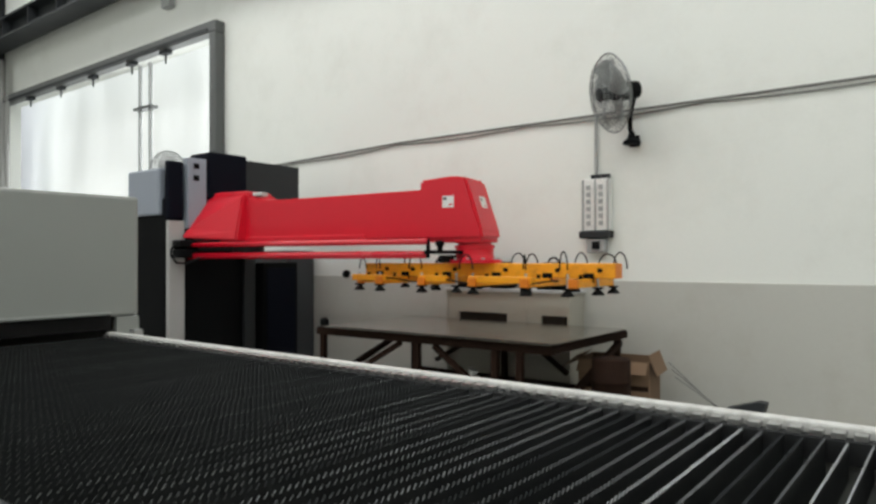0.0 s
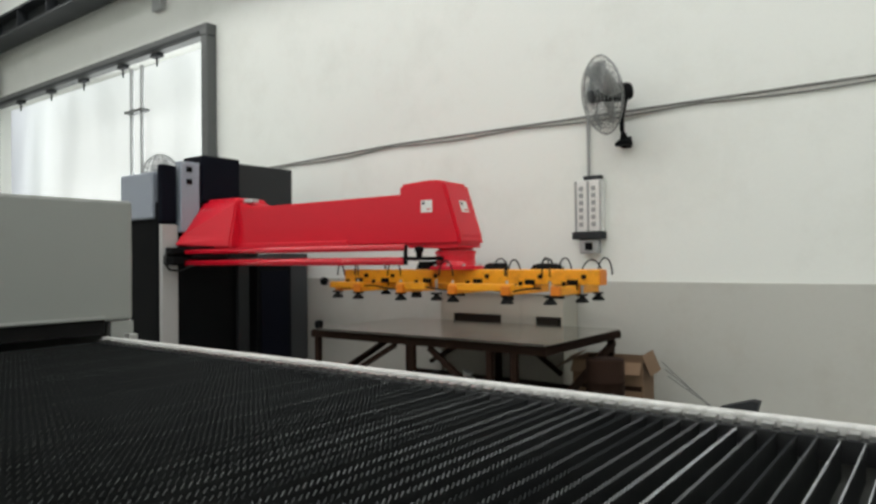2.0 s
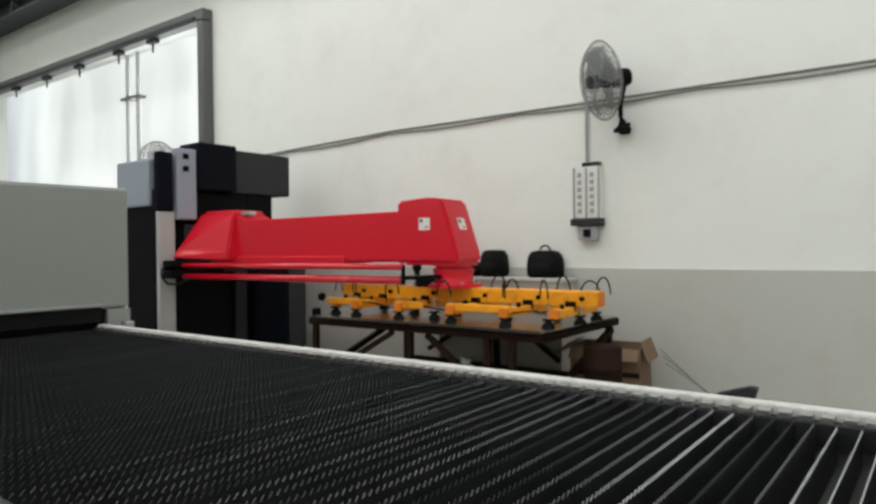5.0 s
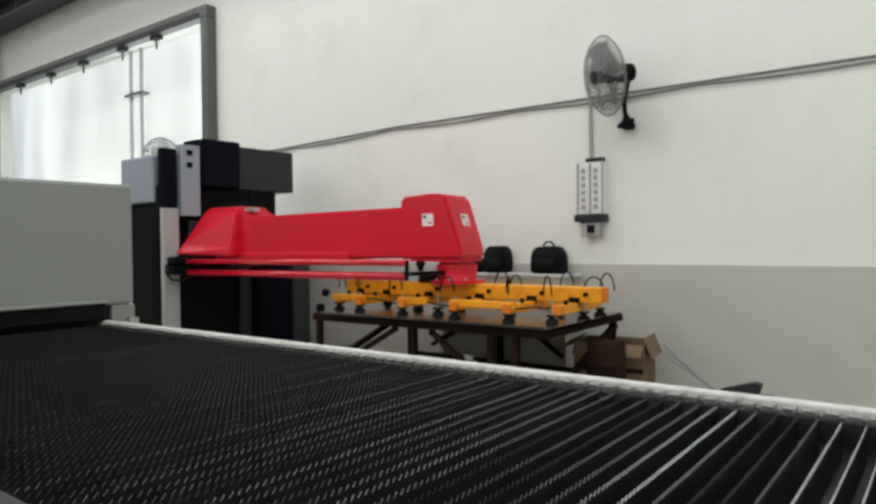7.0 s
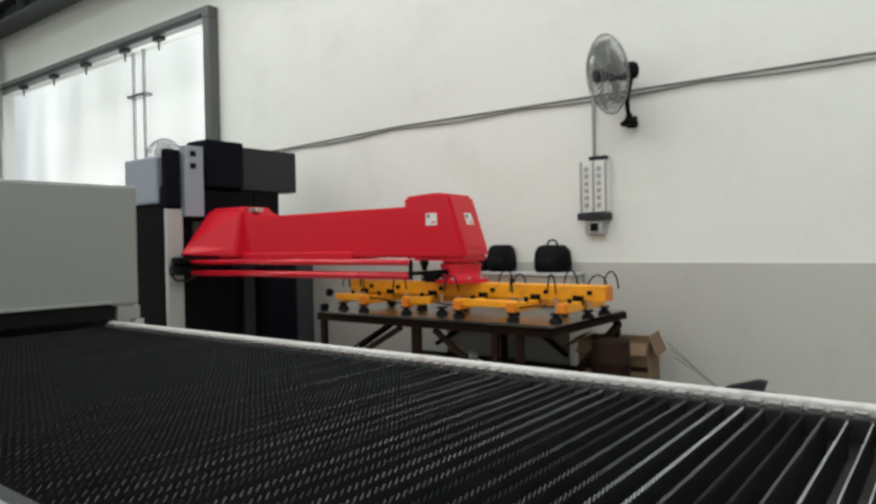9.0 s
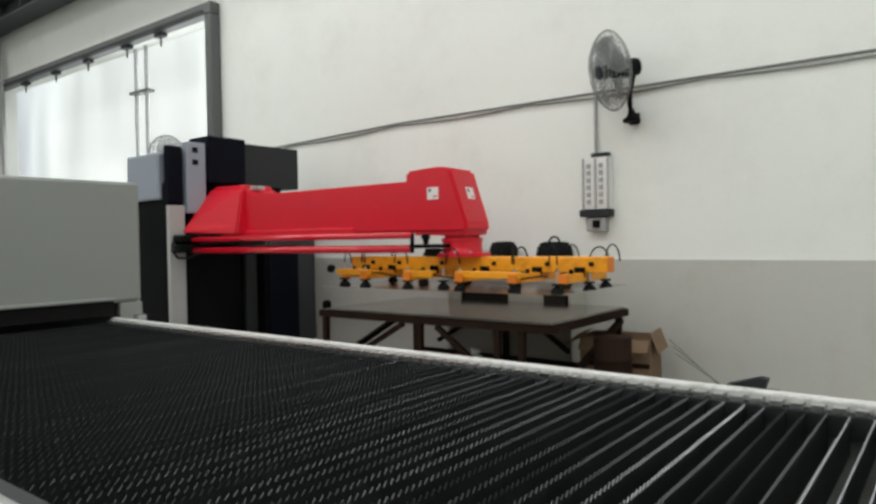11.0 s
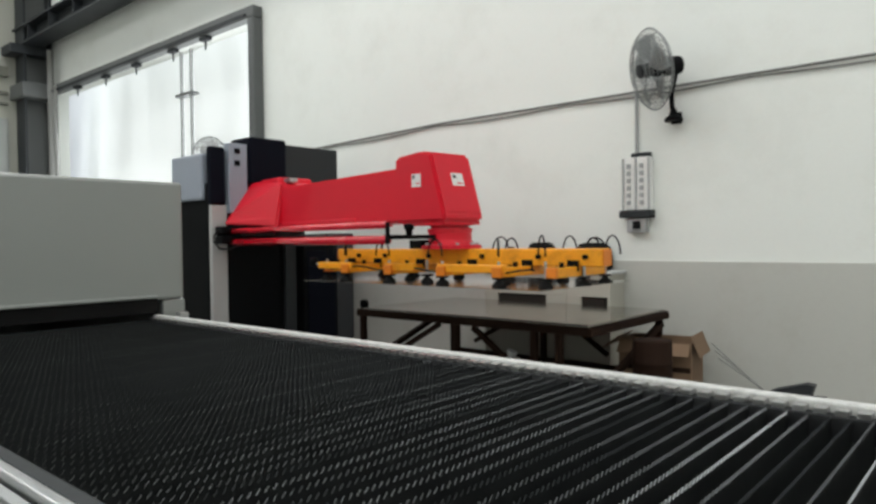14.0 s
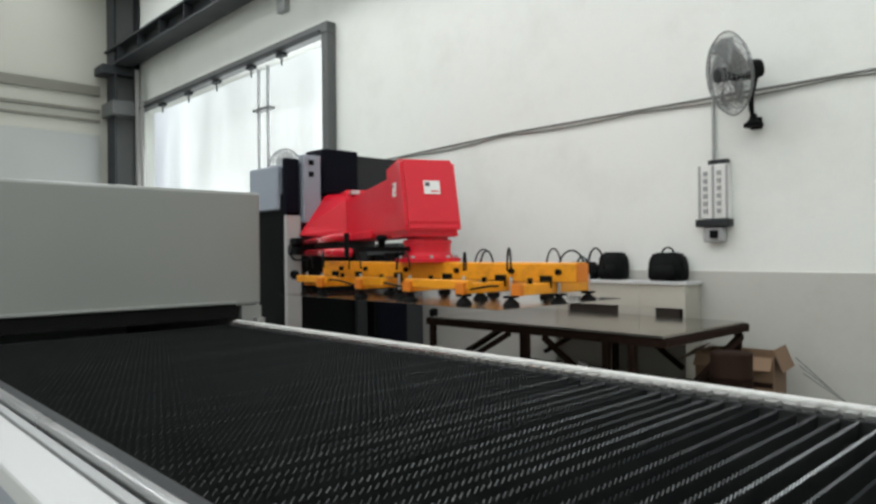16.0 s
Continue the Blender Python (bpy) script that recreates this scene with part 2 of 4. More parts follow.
def hall():
    structure("floor", add_box(bmesh.new(), (ROOM_X0 - 0.3, ROOM_Y0 - 0.3, -0.2), (ROOM_X1 + 0.3, ROOM_Y1 + 0.3, 0)), M_FLOOR, "worn grey concrete workshop floor", "floor")
    bm = bmesh.new()
    add_box(bm, (DOOR_X1, ROOM_Y1, 0), (ROOM_X1, ROOM_Y1 + 0.3, ROOM_H))
    add_box(bm, (ROOM_X0, ROOM_Y1, 0), (DOOR_X0, ROOM_Y1 + 0.3, ROOM_H))
    add_box(bm, (DOOR_X0, ROOM_Y1, DOOR_Z1), (DOOR_X1, ROOM_Y1 + 0.3, ROOM_H))
    structure("wall_north", bm, M_WALL, "white painted long workshop wall with a wide doorway", "wall")
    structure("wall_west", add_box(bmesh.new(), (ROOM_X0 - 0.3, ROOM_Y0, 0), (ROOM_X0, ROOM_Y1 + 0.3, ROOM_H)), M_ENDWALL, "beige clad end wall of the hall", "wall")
    structure("wall_east", add_box(bmesh.new(), (ROOM_X1, ROOM_Y0, 0), (ROOM_X1 + 0.3, ROOM_Y1 + 0.3, ROOM_H)), M_WALL, "white painted end wall", "wall")
    structure("wall_south", add_box(bmesh.new(), (ROOM_X0 - 0.3, ROOM_Y0 - 0.3, 0), (ROOM_X1 + 0.3, ROOM_Y0, ROOM_H)), M_WALL, "white painted long wall", "wall")
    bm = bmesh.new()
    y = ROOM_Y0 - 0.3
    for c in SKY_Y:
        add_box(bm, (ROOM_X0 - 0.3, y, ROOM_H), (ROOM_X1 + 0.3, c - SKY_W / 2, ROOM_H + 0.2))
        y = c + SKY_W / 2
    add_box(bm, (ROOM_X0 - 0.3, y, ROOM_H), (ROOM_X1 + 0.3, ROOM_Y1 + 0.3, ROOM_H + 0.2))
    structure("ceiling", bm, M_CEIL, "grey sheet roof, out of view, with assumed long roof lights", "ceiling")
    # the thicker lower part of the wall, with a ledge on top
    structure("dado", add_box(bmesh.new(), (DOOR_X1 + 0.56, ROOM_Y1 - 0.02, 0), (ROOM_X1, ROOM_Y1, 1.38), 0.004), M_DADO, "greyer painted lower part of the wall", "wall")
    structure("backdrop", add_box(bmesh.new(), (DOOR_X0 - 6, ROOM_Y1 + 1.2, -0.1), (DOOR_X1 + 3, ROOM_Y1 + 1.3, 9)), M_DOORLIGHT, "bright white daylight outside the doorway", "backdrop")


def doorway():
    """Steel frame with a hanging track round the wide doorway."""
    d = thing("door_frame", (0, ROOM_Y1, 0), "grey steel frame and hanging track round the bright doorway", "door frame", kind="structure")
    box("track", (DOOR_X0 - 0.3, -0.22, 5.83), (DOOR_X1 + 0.21, -0.004, 6.05), M_FRAME, d, bevel=0.02)
    box("post", (DOOR_X1 + 0.02, -0.22, 0), (DOOR_X1 + 0.21, -0.004, 5.826), M_FRAME, d, bevel=0.02)
    box("track_lip", (DOOR_X0 - 0.3, -0.26, 5.86), (DOOR_X1 - 0.01, -0.223, 5.91), M_GIRDER, d)
    for x in (-18.9, -17.2, -15.6, -13.9, -12.6):
        bm = bmesh.new()
        add_box(bm, (x - 0.14, -0.2, 5.74), (x + 0.14, -0.06, 5.825), 0.02)
        add_rod(bm, (x, -0.13, 5.56), (x, -0.13, 5.75), 0.02)
        part("hanger", bm, M_GIRDER, d)
    for x in (-13.62, -13.22):
        part("hanging_pipe", add_rod(bmesh.new(), (x, -0.1, 0.0), (x, -0.1, 5.7), 0.042), M_GREYP, d)
    for z in (4.75, 2.9):
        box("pipe_clip", (-13.76, -0.19, z), (-13.08, -0.01, z + 0.06), M_FRAME, d)


def junction_box():
    w = thing("wall_box", (-12.62, ROOM_Y1, 6.7), "small grey junction box with a pipe above the door track", "junction box")
    box("case", (-0.16, -0.14, 0.0), (0.16, -0.003, 0.34), M_GREYP, w, bevel=0.02)
    part("pipe", add_rod(bmesh.new(), (0, -0.07, 0.335), (0, -0.07, 2.6), 0.05), M_GREYP, w)


def corner_column():
    c = thing("steel_column", (ROOM_X0 + 0.45, ROOM_Y1 - 0.4, 0), "dark steel column in the corner of the hall", "column", kind="structure")
    box("flange", (-0.32, -0.36, 0), (0.32, -0.3, ROOM_H), M_GIRDER, c)
    box("flange", (-0.32, 0.3, 0), (0.32, 0.36, ROOM_H), M_GIRDER, c)
    box("web", (-0.03, -0.298, 0), (0.03, 0.298, ROOM_H), M_FRAME, c)
    box("bracket", (-0.4, -0.5, 5.7), (0.6, 0.38, 6.1), M_FRAME, c, bevel=0.02)
    box("bracket", (-0.38, -0.7, 6.9), (0.38, 0.37, 7.148), M_GIRDER, c, bevel=0.02)
    part("downpipe", add_rod(bmesh.new(), (0.75, 0.15, 0), (0.75, 0.15, 7.0), 0.08), M_CONDUIT, c)
    part("downpipe", add_rod(bmesh.new(), (1.1, 0.15, 0), (1.1, 0.15, 6.0), 0.05), M_CONDUIT, c)


def crane_girder():
    g = thing("crane_girder", (0, ROOM_Y1 - 0.55, 7.15), "dark steel crane runway girder along the wall", "girder", kind="structure")
    box("lower_flange", (ROOM_X0 + 0.1, -0.28, 0), (ROOM_X1, 0.28, 0.05), M_GIRDER, g)
    box("web", (ROOM_X0 + 0.1, -0.03, 0.052), (ROOM_X1, 0.03, 0.47), M_GIRDER, g)
    box("upper_flange", (ROOM_X0 + 0.1, -0.28, 0.472), (ROOM_X1, 0.28, 0.52), M_GIRDER, g)
    for k in range(18):
        x = ROOM_X0 + 1.2 + 1.5 * k
        box("stiffener", (x, -0.26, 0.053), (x + 0.03, -0.032, 0.47), M_GIRDER, g)


def end_wall_beams():
    for k, (z, h, mat_) in enumerate(((6.34, 0.28, M_ENDRAIL), (5.84, 0.09, M_ENDRAIL), (5.56, 0.07, M_ENDRAIL))):
        structure("wall_rail", add_box(bmesh.new(), (ROOM_X0, ROOM_Y0, z), (ROOM_X0 + 0.14, ROOM_Y1 - 0.95, z + h), 0.01), mat_, "horizontal rail on the clad end wall", "wall rail")
    structure("trim", add_box(bmesh.new(), (ROOM_X0, ROOM_Y0, 0), (ROOM_X0 + 0.06, ROOM_Y1 - 0.95, 5.19), 0.01), M_PANEL, "pale grey lower cladding of the end wall", "cladding")


hall()
doorway()
junction_box()
corner_column()
crane_girder()
end_wall_beams()


# ---------- wall services ----------
def wall_line(name, z, r, sag, label):
    pts = [(x, ROOM_Y1 - r - 0.01, z - sag * math.sin(math.pi * ((x + 11.0) % 2.2) / 2.2) - 0.14 * max(0, (-6.5 - x) / 4.5)) for x in np.linspace(-11.0, 6.9, 90)]
    return tagged(part(name, add_tube(bmesh.new(), pts, r, 6), M_CONDUIT), label, "conduit")


wall_line("cable_conduit", 3.345, 0.016, 0.0, "grey cable conduit running along the white wall")
wall_line("cable", 3.322, 0.008, 0.034, "thin dark cable sagging along the white wall")
tagged(part("conduit", add_rod(bmesh.new(), (-3.45, ROOM_Y1 - 0.03, 2.64), (-3.45, ROOM_Y1 - 0.03, 3.34), 0.018), M_GREYP), "thin vertical conduit down to the switch box", "conduit")


def switch_box():
    s = thing("switch_box", (-3.43, ROOM_Y1, -0.05), "white wall switch box with two rows of dark switches", "switch box")
    box("case", (-0.17, -0.10, 2.02), (0.17, -0.003, 2.63), M_WHITE, s, bevel=0.01)
    for x in (-0.168, -0.012, 0.144):
        box("frame_bar", (x, -0.112, 2.02), (x + 0.024, -0.101, 2.62), M_GREYP, s)
    for i in range(6):
        for x in (-0.085, 0.07):
            box("switch", (x - 0.022, -0.118, 2.08 + i * 0.085), (x + 0.022, -0.101, 2.13 + i * 0.085), M_GREYP, s)
    box("cap", (-0.06, -0.09, 2.632), (0.15, -0.004, 2.68), M_CHAR, s)
    box("lower_bar", (-0.19, -0.15, 1.93), (0.19, -0.003, 2.015), M_CHAR, s, bevel=0.01)
    box("socket_box", (-0.11, -0.12, 1.76), (0.12, -0.003, 1.926), M_GREYP, s, bevel=0.015)
    box("socket", (-0.03, -0.135, 1.80), (0.06, -0.121, 1.89), M_BLACK, s)


switch_box()


def wall_fan():
    f = thing("wall_fan", (-3.07, 7.12, 3.46, 0, 0, 0), "grey caged industrial wall fan on a black bracket", "fan")
    R = 0.43
    face = Vector((-0.65, -0.76, -0.19)).normalized()
    m = face.to_track_quat("Z", "Y").to_matrix().to_4x4()
    bm = bmesh.new()

    def ring(r, z, w):
        add_tube(bm, [m @ Vector((r * math.cos(a), r * math.sin(a), z)) for a in np.linspace(0, 2 * math.pi, 41)], w, 4)

    for k in range(7):
        r = R * (k + 1) / 7
        z = 0.13 * math.sqrt(max(0, 1 - (r / R) ** 2))
        ring(r, z, 0.009 if k == 6 else 0.0035)
        if k < 6:
            ring(r, -z * 0.9, 0.0035)
    for k in range(40):
        a = 2 * math.pi * k / 40
        for s in (1, -0.9):
            add_tube(bm, [m @ Vector((R * q * math.cos(a + 0.25 * q), R * q * math.sin(a + 0.25 * q), s * 0.13 * math.sqrt(max(0, 1 - q * q)))) for q in (0.12, 0.45, 0.75, 0.92, 1)], 0.003, 3)
    part("cage", bm, M_FAN, f, "grey wire cage")
    part("hub", add_lathe(bmesh.new(), [(0.02, 0.15), (0.07, 0.145), (0.075, 0.12), (0.075, 0.0)][::-1], 20, m), M_CHAR, f)
    for k in range(5):
        bm = bmesh.new()
        n = 7
        grid = []
        for i in range(n):
            q = i / (n - 1)
            r = 0.07 + 0.30 * q
            row = []
            for j in range(5):
                a = 2 * math.pi * k / 5 + (j / 4 - 0.5) * (0.8 + 0.3 * q) + 0.4 * q
                row.append(bm.verts.new(m @ Vector((r * math.cos(a), r * math.sin(a), (j / 4 - 0.5) * 0.09 + 0.02))))
            grid.append(row)
        for i in range(n - 1):
            for j in range(4):
                bm.faces.new((grid[i][j], grid[i][j + 1], grid[i + 1][j + 1], grid[i + 1][j]))
        bmesh.ops.solidify(bm, geom=bm.faces[:], thickness=0.004)
        part("blade", bm, M_BLADE, f, smooth=True)
    part("motor", add_lathe(bmesh.new(), [(0.05, -0.35), (0.09, -0.335), (0.1, -0.30), (0.1, -0.10), (0.08, -0.02), (0.07, 0.03)], 20, m), M_BLACK, f, "black motor housing")
    back = m @ Vector((0, 0, -0.25))
    foot = Vector((0.09, ROOM_Y1 - 7.12 - 0.04, -0.46))
    bm = add_tube(bmesh.new(), [back, back + Vector((0.02, 0.02, -0.1)), (back + foot) / 2 + Vector((-0.02, -0.03, -0.02)), foot + Vector((-0.02, -0.06, 0.12)), foot + Vector((0, -0.04, 0))], 0.028, 8)
    part("bracket", bm, M_BLACK, f, "black bent bracket", smooth=True)
    bm = bmesh.new()
    add_lathe(bm, [(0.10, 0), (0.10, 0.03), (0.05, 0.07), (0.03, 0.14)], 12, Matrix.Translation(foot + Vector((0, -0.06, -0.06))))
    add_box(bm, foot + Vector((-0.06, 0.0, -0.08)), foot + Vector((0.06, 0.037, 0.05)), 0.01)
    part("wall_plate", bm, M_BLACK, f)


wall_fan()


# ---------- bench against the wall with bags on it ----------
def wall_bench():
    b = thing("wall_bench", (0, 0, 0), "pale beige bench against the wall, front recesses added for dark reflection blocks", "bench")
    x0, x1, y0, y1 = -5.4, -3.62, 7.2, ROOM_Y1 - 0.025
    box("worktop", (x0 - 0.03, y0 - 0.02, LEDGE_Z - 0.035), (x1 + 0.03, y1, LEDGE_Z), M_COVER, b, "pale worktop", bevel=0.005)
    for x in (x0, -4.22, x1 - 0.03):
        box("upright", (x, y0, 0.0), (x + 0.03, y1, LEDGE_Z - 0.037), M_BENCH, b)
    box("back_panel", (x0 + 0.032, y1 - 0.02, 0.02), (x1 - 0.032, y1 - 0.002, LEDGE_Z - 0.037), M_BENCH, b)
    for a, c in ((x0 + 0.032, -4.222), (-4.188, x1 - 0.032)):
        box("apron", (a, y0 + 0.004, 0.965), (c, y0 + 0.024, LEDGE_Z - 0.037), M_BENCH, b)
        box("shelf", (a, y0 + 0.01, 0.62), (c, y1 - 0.022, 0.645), M_BENCH, b)
        box("lower_panel", (a, y0 + 0.006, 0.05), (c, y0 + 0.024, 0.618), M_BENCH, b)
    for a, c in ((x0 + 0.033, -5.2), (-4.47, -4.253 + 0.03), (-4.187, -3.99)):
        box("front_panel", (a, y0 + 0.005, 0.647), (c, y0 + 0.023, 0.963), M_BENCH, b)
    # Added dark blocks stand in for the bags' reflections in the table sheet.
    box("reflection_block", (-5.2, y0 + 0.03, 0.647), (-4.42, y1 - 0.05, 0.955), M_REFLECTION_DARK, b, "dark block standing in for a bag's reflection", bevel=0.01)
    box("reflection_block", (-4.1, y0 + 0.03, 0.647), (-3.70, y1 - 0.05, 0.95), M_REFLECTION_DARK, b, "dark block standing in for a bag's reflection", bevel=0.01)


wall_bench()

def bag(x, w, h, handle, label):
    b = thing("tool_bag", (x, ROOM_Y1 - 0.16, LEDGE_Z), label, "bag", "bags on the bench")
    bm = bmesh.new()
    add_profile(bm, [(-w / 2, 0), (w / 2, 0), (w / 2 * 1.02, h * 0.55), (w / 2 * 0.82, h * 0.93), (w / 2 * 0.5, h), (-w / 2 * 0.55, h), (-w / 2 * 0.86, h * 0.9), (-w / 2 * 1.03, h * 0.5)], -0.12, 0.13)
    bmesh.ops.bevel(bm, geom=bm.edges[:], offset=0.025, segments=2, affect="EDGES")
    part("body", bm, M_BAG, b, smooth=True)
    bm = bmesh.new()
    add_profile(bm, [(-w * 0.36, 0.03), (w * 0.36, 0.03), (w * 0.33, h * 0.55), (-w * 0.33, h * 0.55)], -0.165, -0.118)
    bmesh.ops.bevel(bm, geom=bm.edges[:], offset=0.012, segments=2, affect="EDGES")
    part("pocket", bm, M_BAG, b, smooth=True)
    if handle:
        part("handle", add_tube(bmesh.new(), [(0.07 * math.cos(a), 0, h - 0.01 + 0.07 * math.sin(a)) for a in np.linspace(0, math.pi, 9)], 0.012, 6), M_BLACK, b)
        part("strap", add_tube(bmesh.new(), [(w * 0.48, -0.05, h * 0.7), (w * 0.62, -0.08, h * 0.4), (w * 0.58, -0.12, 0.03), (w * 0.4, -0.13, 0.02)], 0.014, 6), M_BLACK, b)
    return b


bag(-5.14, 0.40, 0.22, True, "low black cloth tool bag with a carrying handle")
bag(-4.68, 0.31, 0.34, False, "upright black cloth bag without a handle")
bag(-3.95, 0.40, 0.33, True, "boxy black cloth bag with a top handle and strap")


# ---------- sheet table ----------
TX0, TX1, TY0, TY1, TZ = -5.95, -2.9, 5.42, 7.15, 0.888


def sheet_table():
    t = thing("sheet_table", (0, 0, 0), "rusty brown welded steel table with diagonal braces", "table")
    zf = TZ - 0.025
    part("top_plate", add_box(bmesh.new(), (TX0 + 0.01, TY0 + 0.01, zf - 0.012), (TX1 - 0.01, TY1 - 0.01, zf)), M_RUST, t)
    for y in (TY0, TY1 - 0.07):
        box("long_rail", (TX0, y, zf - 0.085), (TX1, y + 0.07, zf - 0.014), M_RUST, t, bevel=0.006)
    for x in (TX0, -4.45, TX1 - 0.07):
        box("cross_rail", (x, TY0 + 0.072, zf - 0.083), (x + 0.07, TY1 - 0.072, zf - 0.016), M_RUST, t, bevel=0.006)
    for x, y in [(x, TY0 + 0.005) for x in (TX0 + 0.05, -4.5, -3.55, -3.28)] + [(x, TY1 - 0.085) for x in (TX0 + 0.05, -4.48, TX1 - 0.13)]:
        box("leg", (x, y, 0.012), (x + 0.065, y + 0.065, zf - 0.087), M_RUST, t, bevel=0.006)
        box("foot_plate", (x - 0.03, y - 0.03, 0), (x + 0.11, y + 0.11, 0.011), M_RUST, t)
    for y in (TY0 + 0.04, TY1 - 0.045):
        for a, b in ((-4.25, -3.6), (-4.7, -5.5)):
            part("brace", add_bar(bmesh.new(), (a, y, zf - 0.1), (b, y, 0.32), 0.05, 0.05), M_RUST, t)
    for x in (TX1 - 0.05, TX0 + 0.05):
        part("brace", add_bar(bmesh.new(), (x, TY1 - 0.1, zf - 0.13), (x, TY0 + 0.15, 0.22), 0.06, 0.06), M_RUST, t)
    for y in (TY0 + 0.02, TY1 - 0.07):
        box("stretcher", (TX0 + 0.135, y, 0.16), (TX1 - 0.135, y + 0.05, 0.21), M_RUST, t)
    box("stop_block", (TX0 + 0.01, TY0 + 0.03, zf + 0.001), (TX0 + 0.09, TY0 + 0.13, zf + 0.1), M_BLACK, t, bevel=0.03)


sheet_table()
for k in range(4):
    d = 0.012 * (k % 2) + 0.006 * k
    tagged(box("metal_sheet", (TX0 + 0.11 + d, TY0 - 0.012 + d * 0.5, TZ - 0.0245 + k * 0.005), (TX1 - 0.02 - d * 0.5, TY1 - 0.03 - d, TZ - 0.0202 + k * 0.005), M_SHEET), "glossy cold-rolled steel sheet in the stack on the table", "metal sheet", "sheets on the table")
TOP_SHEET = tagged(part("steel_sheet", add_box(bmesh.new(), (-1.45, -0.70, -0.003), (1.5, 0.85, 0.0)), M_SHEET), "thin glossy steel sheet picked up by the suction cups", "metal sheet")


# ---------- laser cutter ----------
BX0, BX1, BY0, BY1, BZ = -5.78, 0.9, 0.70, 2.95, 1.028
EX1 = -5.80


def enclosure():
    e = thing("laser_enclosure", (0, 0, 0), "grey painted housing of the laser cutter above the bed", "machine housing")
    y0, y1, x0 = -0.6, 3.19, -9.2
    bm = bmesh.new()
    add_box(bm, (EX1 - 0.08, y0, 1.15), (EX1, y1, 2.2), 0.03)
    part("front_panel", bm, M_PANEL, e)
    box("side_panel", (x0, y1 - 0.06, 0.02), (EX1 - 0.085, y1, 2.19), M_PANEL, e, bevel=0.02)
    box("side_panel", (x0, y0, 0.02), (EX1 - 0.085, y0 + 0.06, 2.19), M_PANEL, e, bevel=0.02)
    box("roof_panel", (x0, y0 + 0.062, 2.13), (EX1 - 0.085, y1 - 0.062, 2.19), M_PANEL, e)
    box("back_panel", (x0 - 0.06, y0, 0.02), (x0 - 0.002, y1, 2.19), M_PANEL, e)
    box("front_post", (EX1 - 0.07, 2.99, 0), (EX1, y1, 1.147), M_PANEL, e)
    box("front_post", (EX1 - 0.07, y0, 0), (EX1, 0.42, 1.147), M_PANEL, e)
    # Black strip puts the darkness of the open pallet slot into colour.
    box("slot_dark_strip", (EX1 + 0.003, y0 + 0.3, 1.045), (EX1 + 0.02, 2.93, 1.17), M_RUBBER, e, "black strip standing in for the dark open slot", bevel=0.004)
    box("lip", (EX1 + 0.002, y0 + 0.2, 1.172), (EX1 + 0.05, 2.92, 1.2), M_PANEL, e, bevel=0.01)


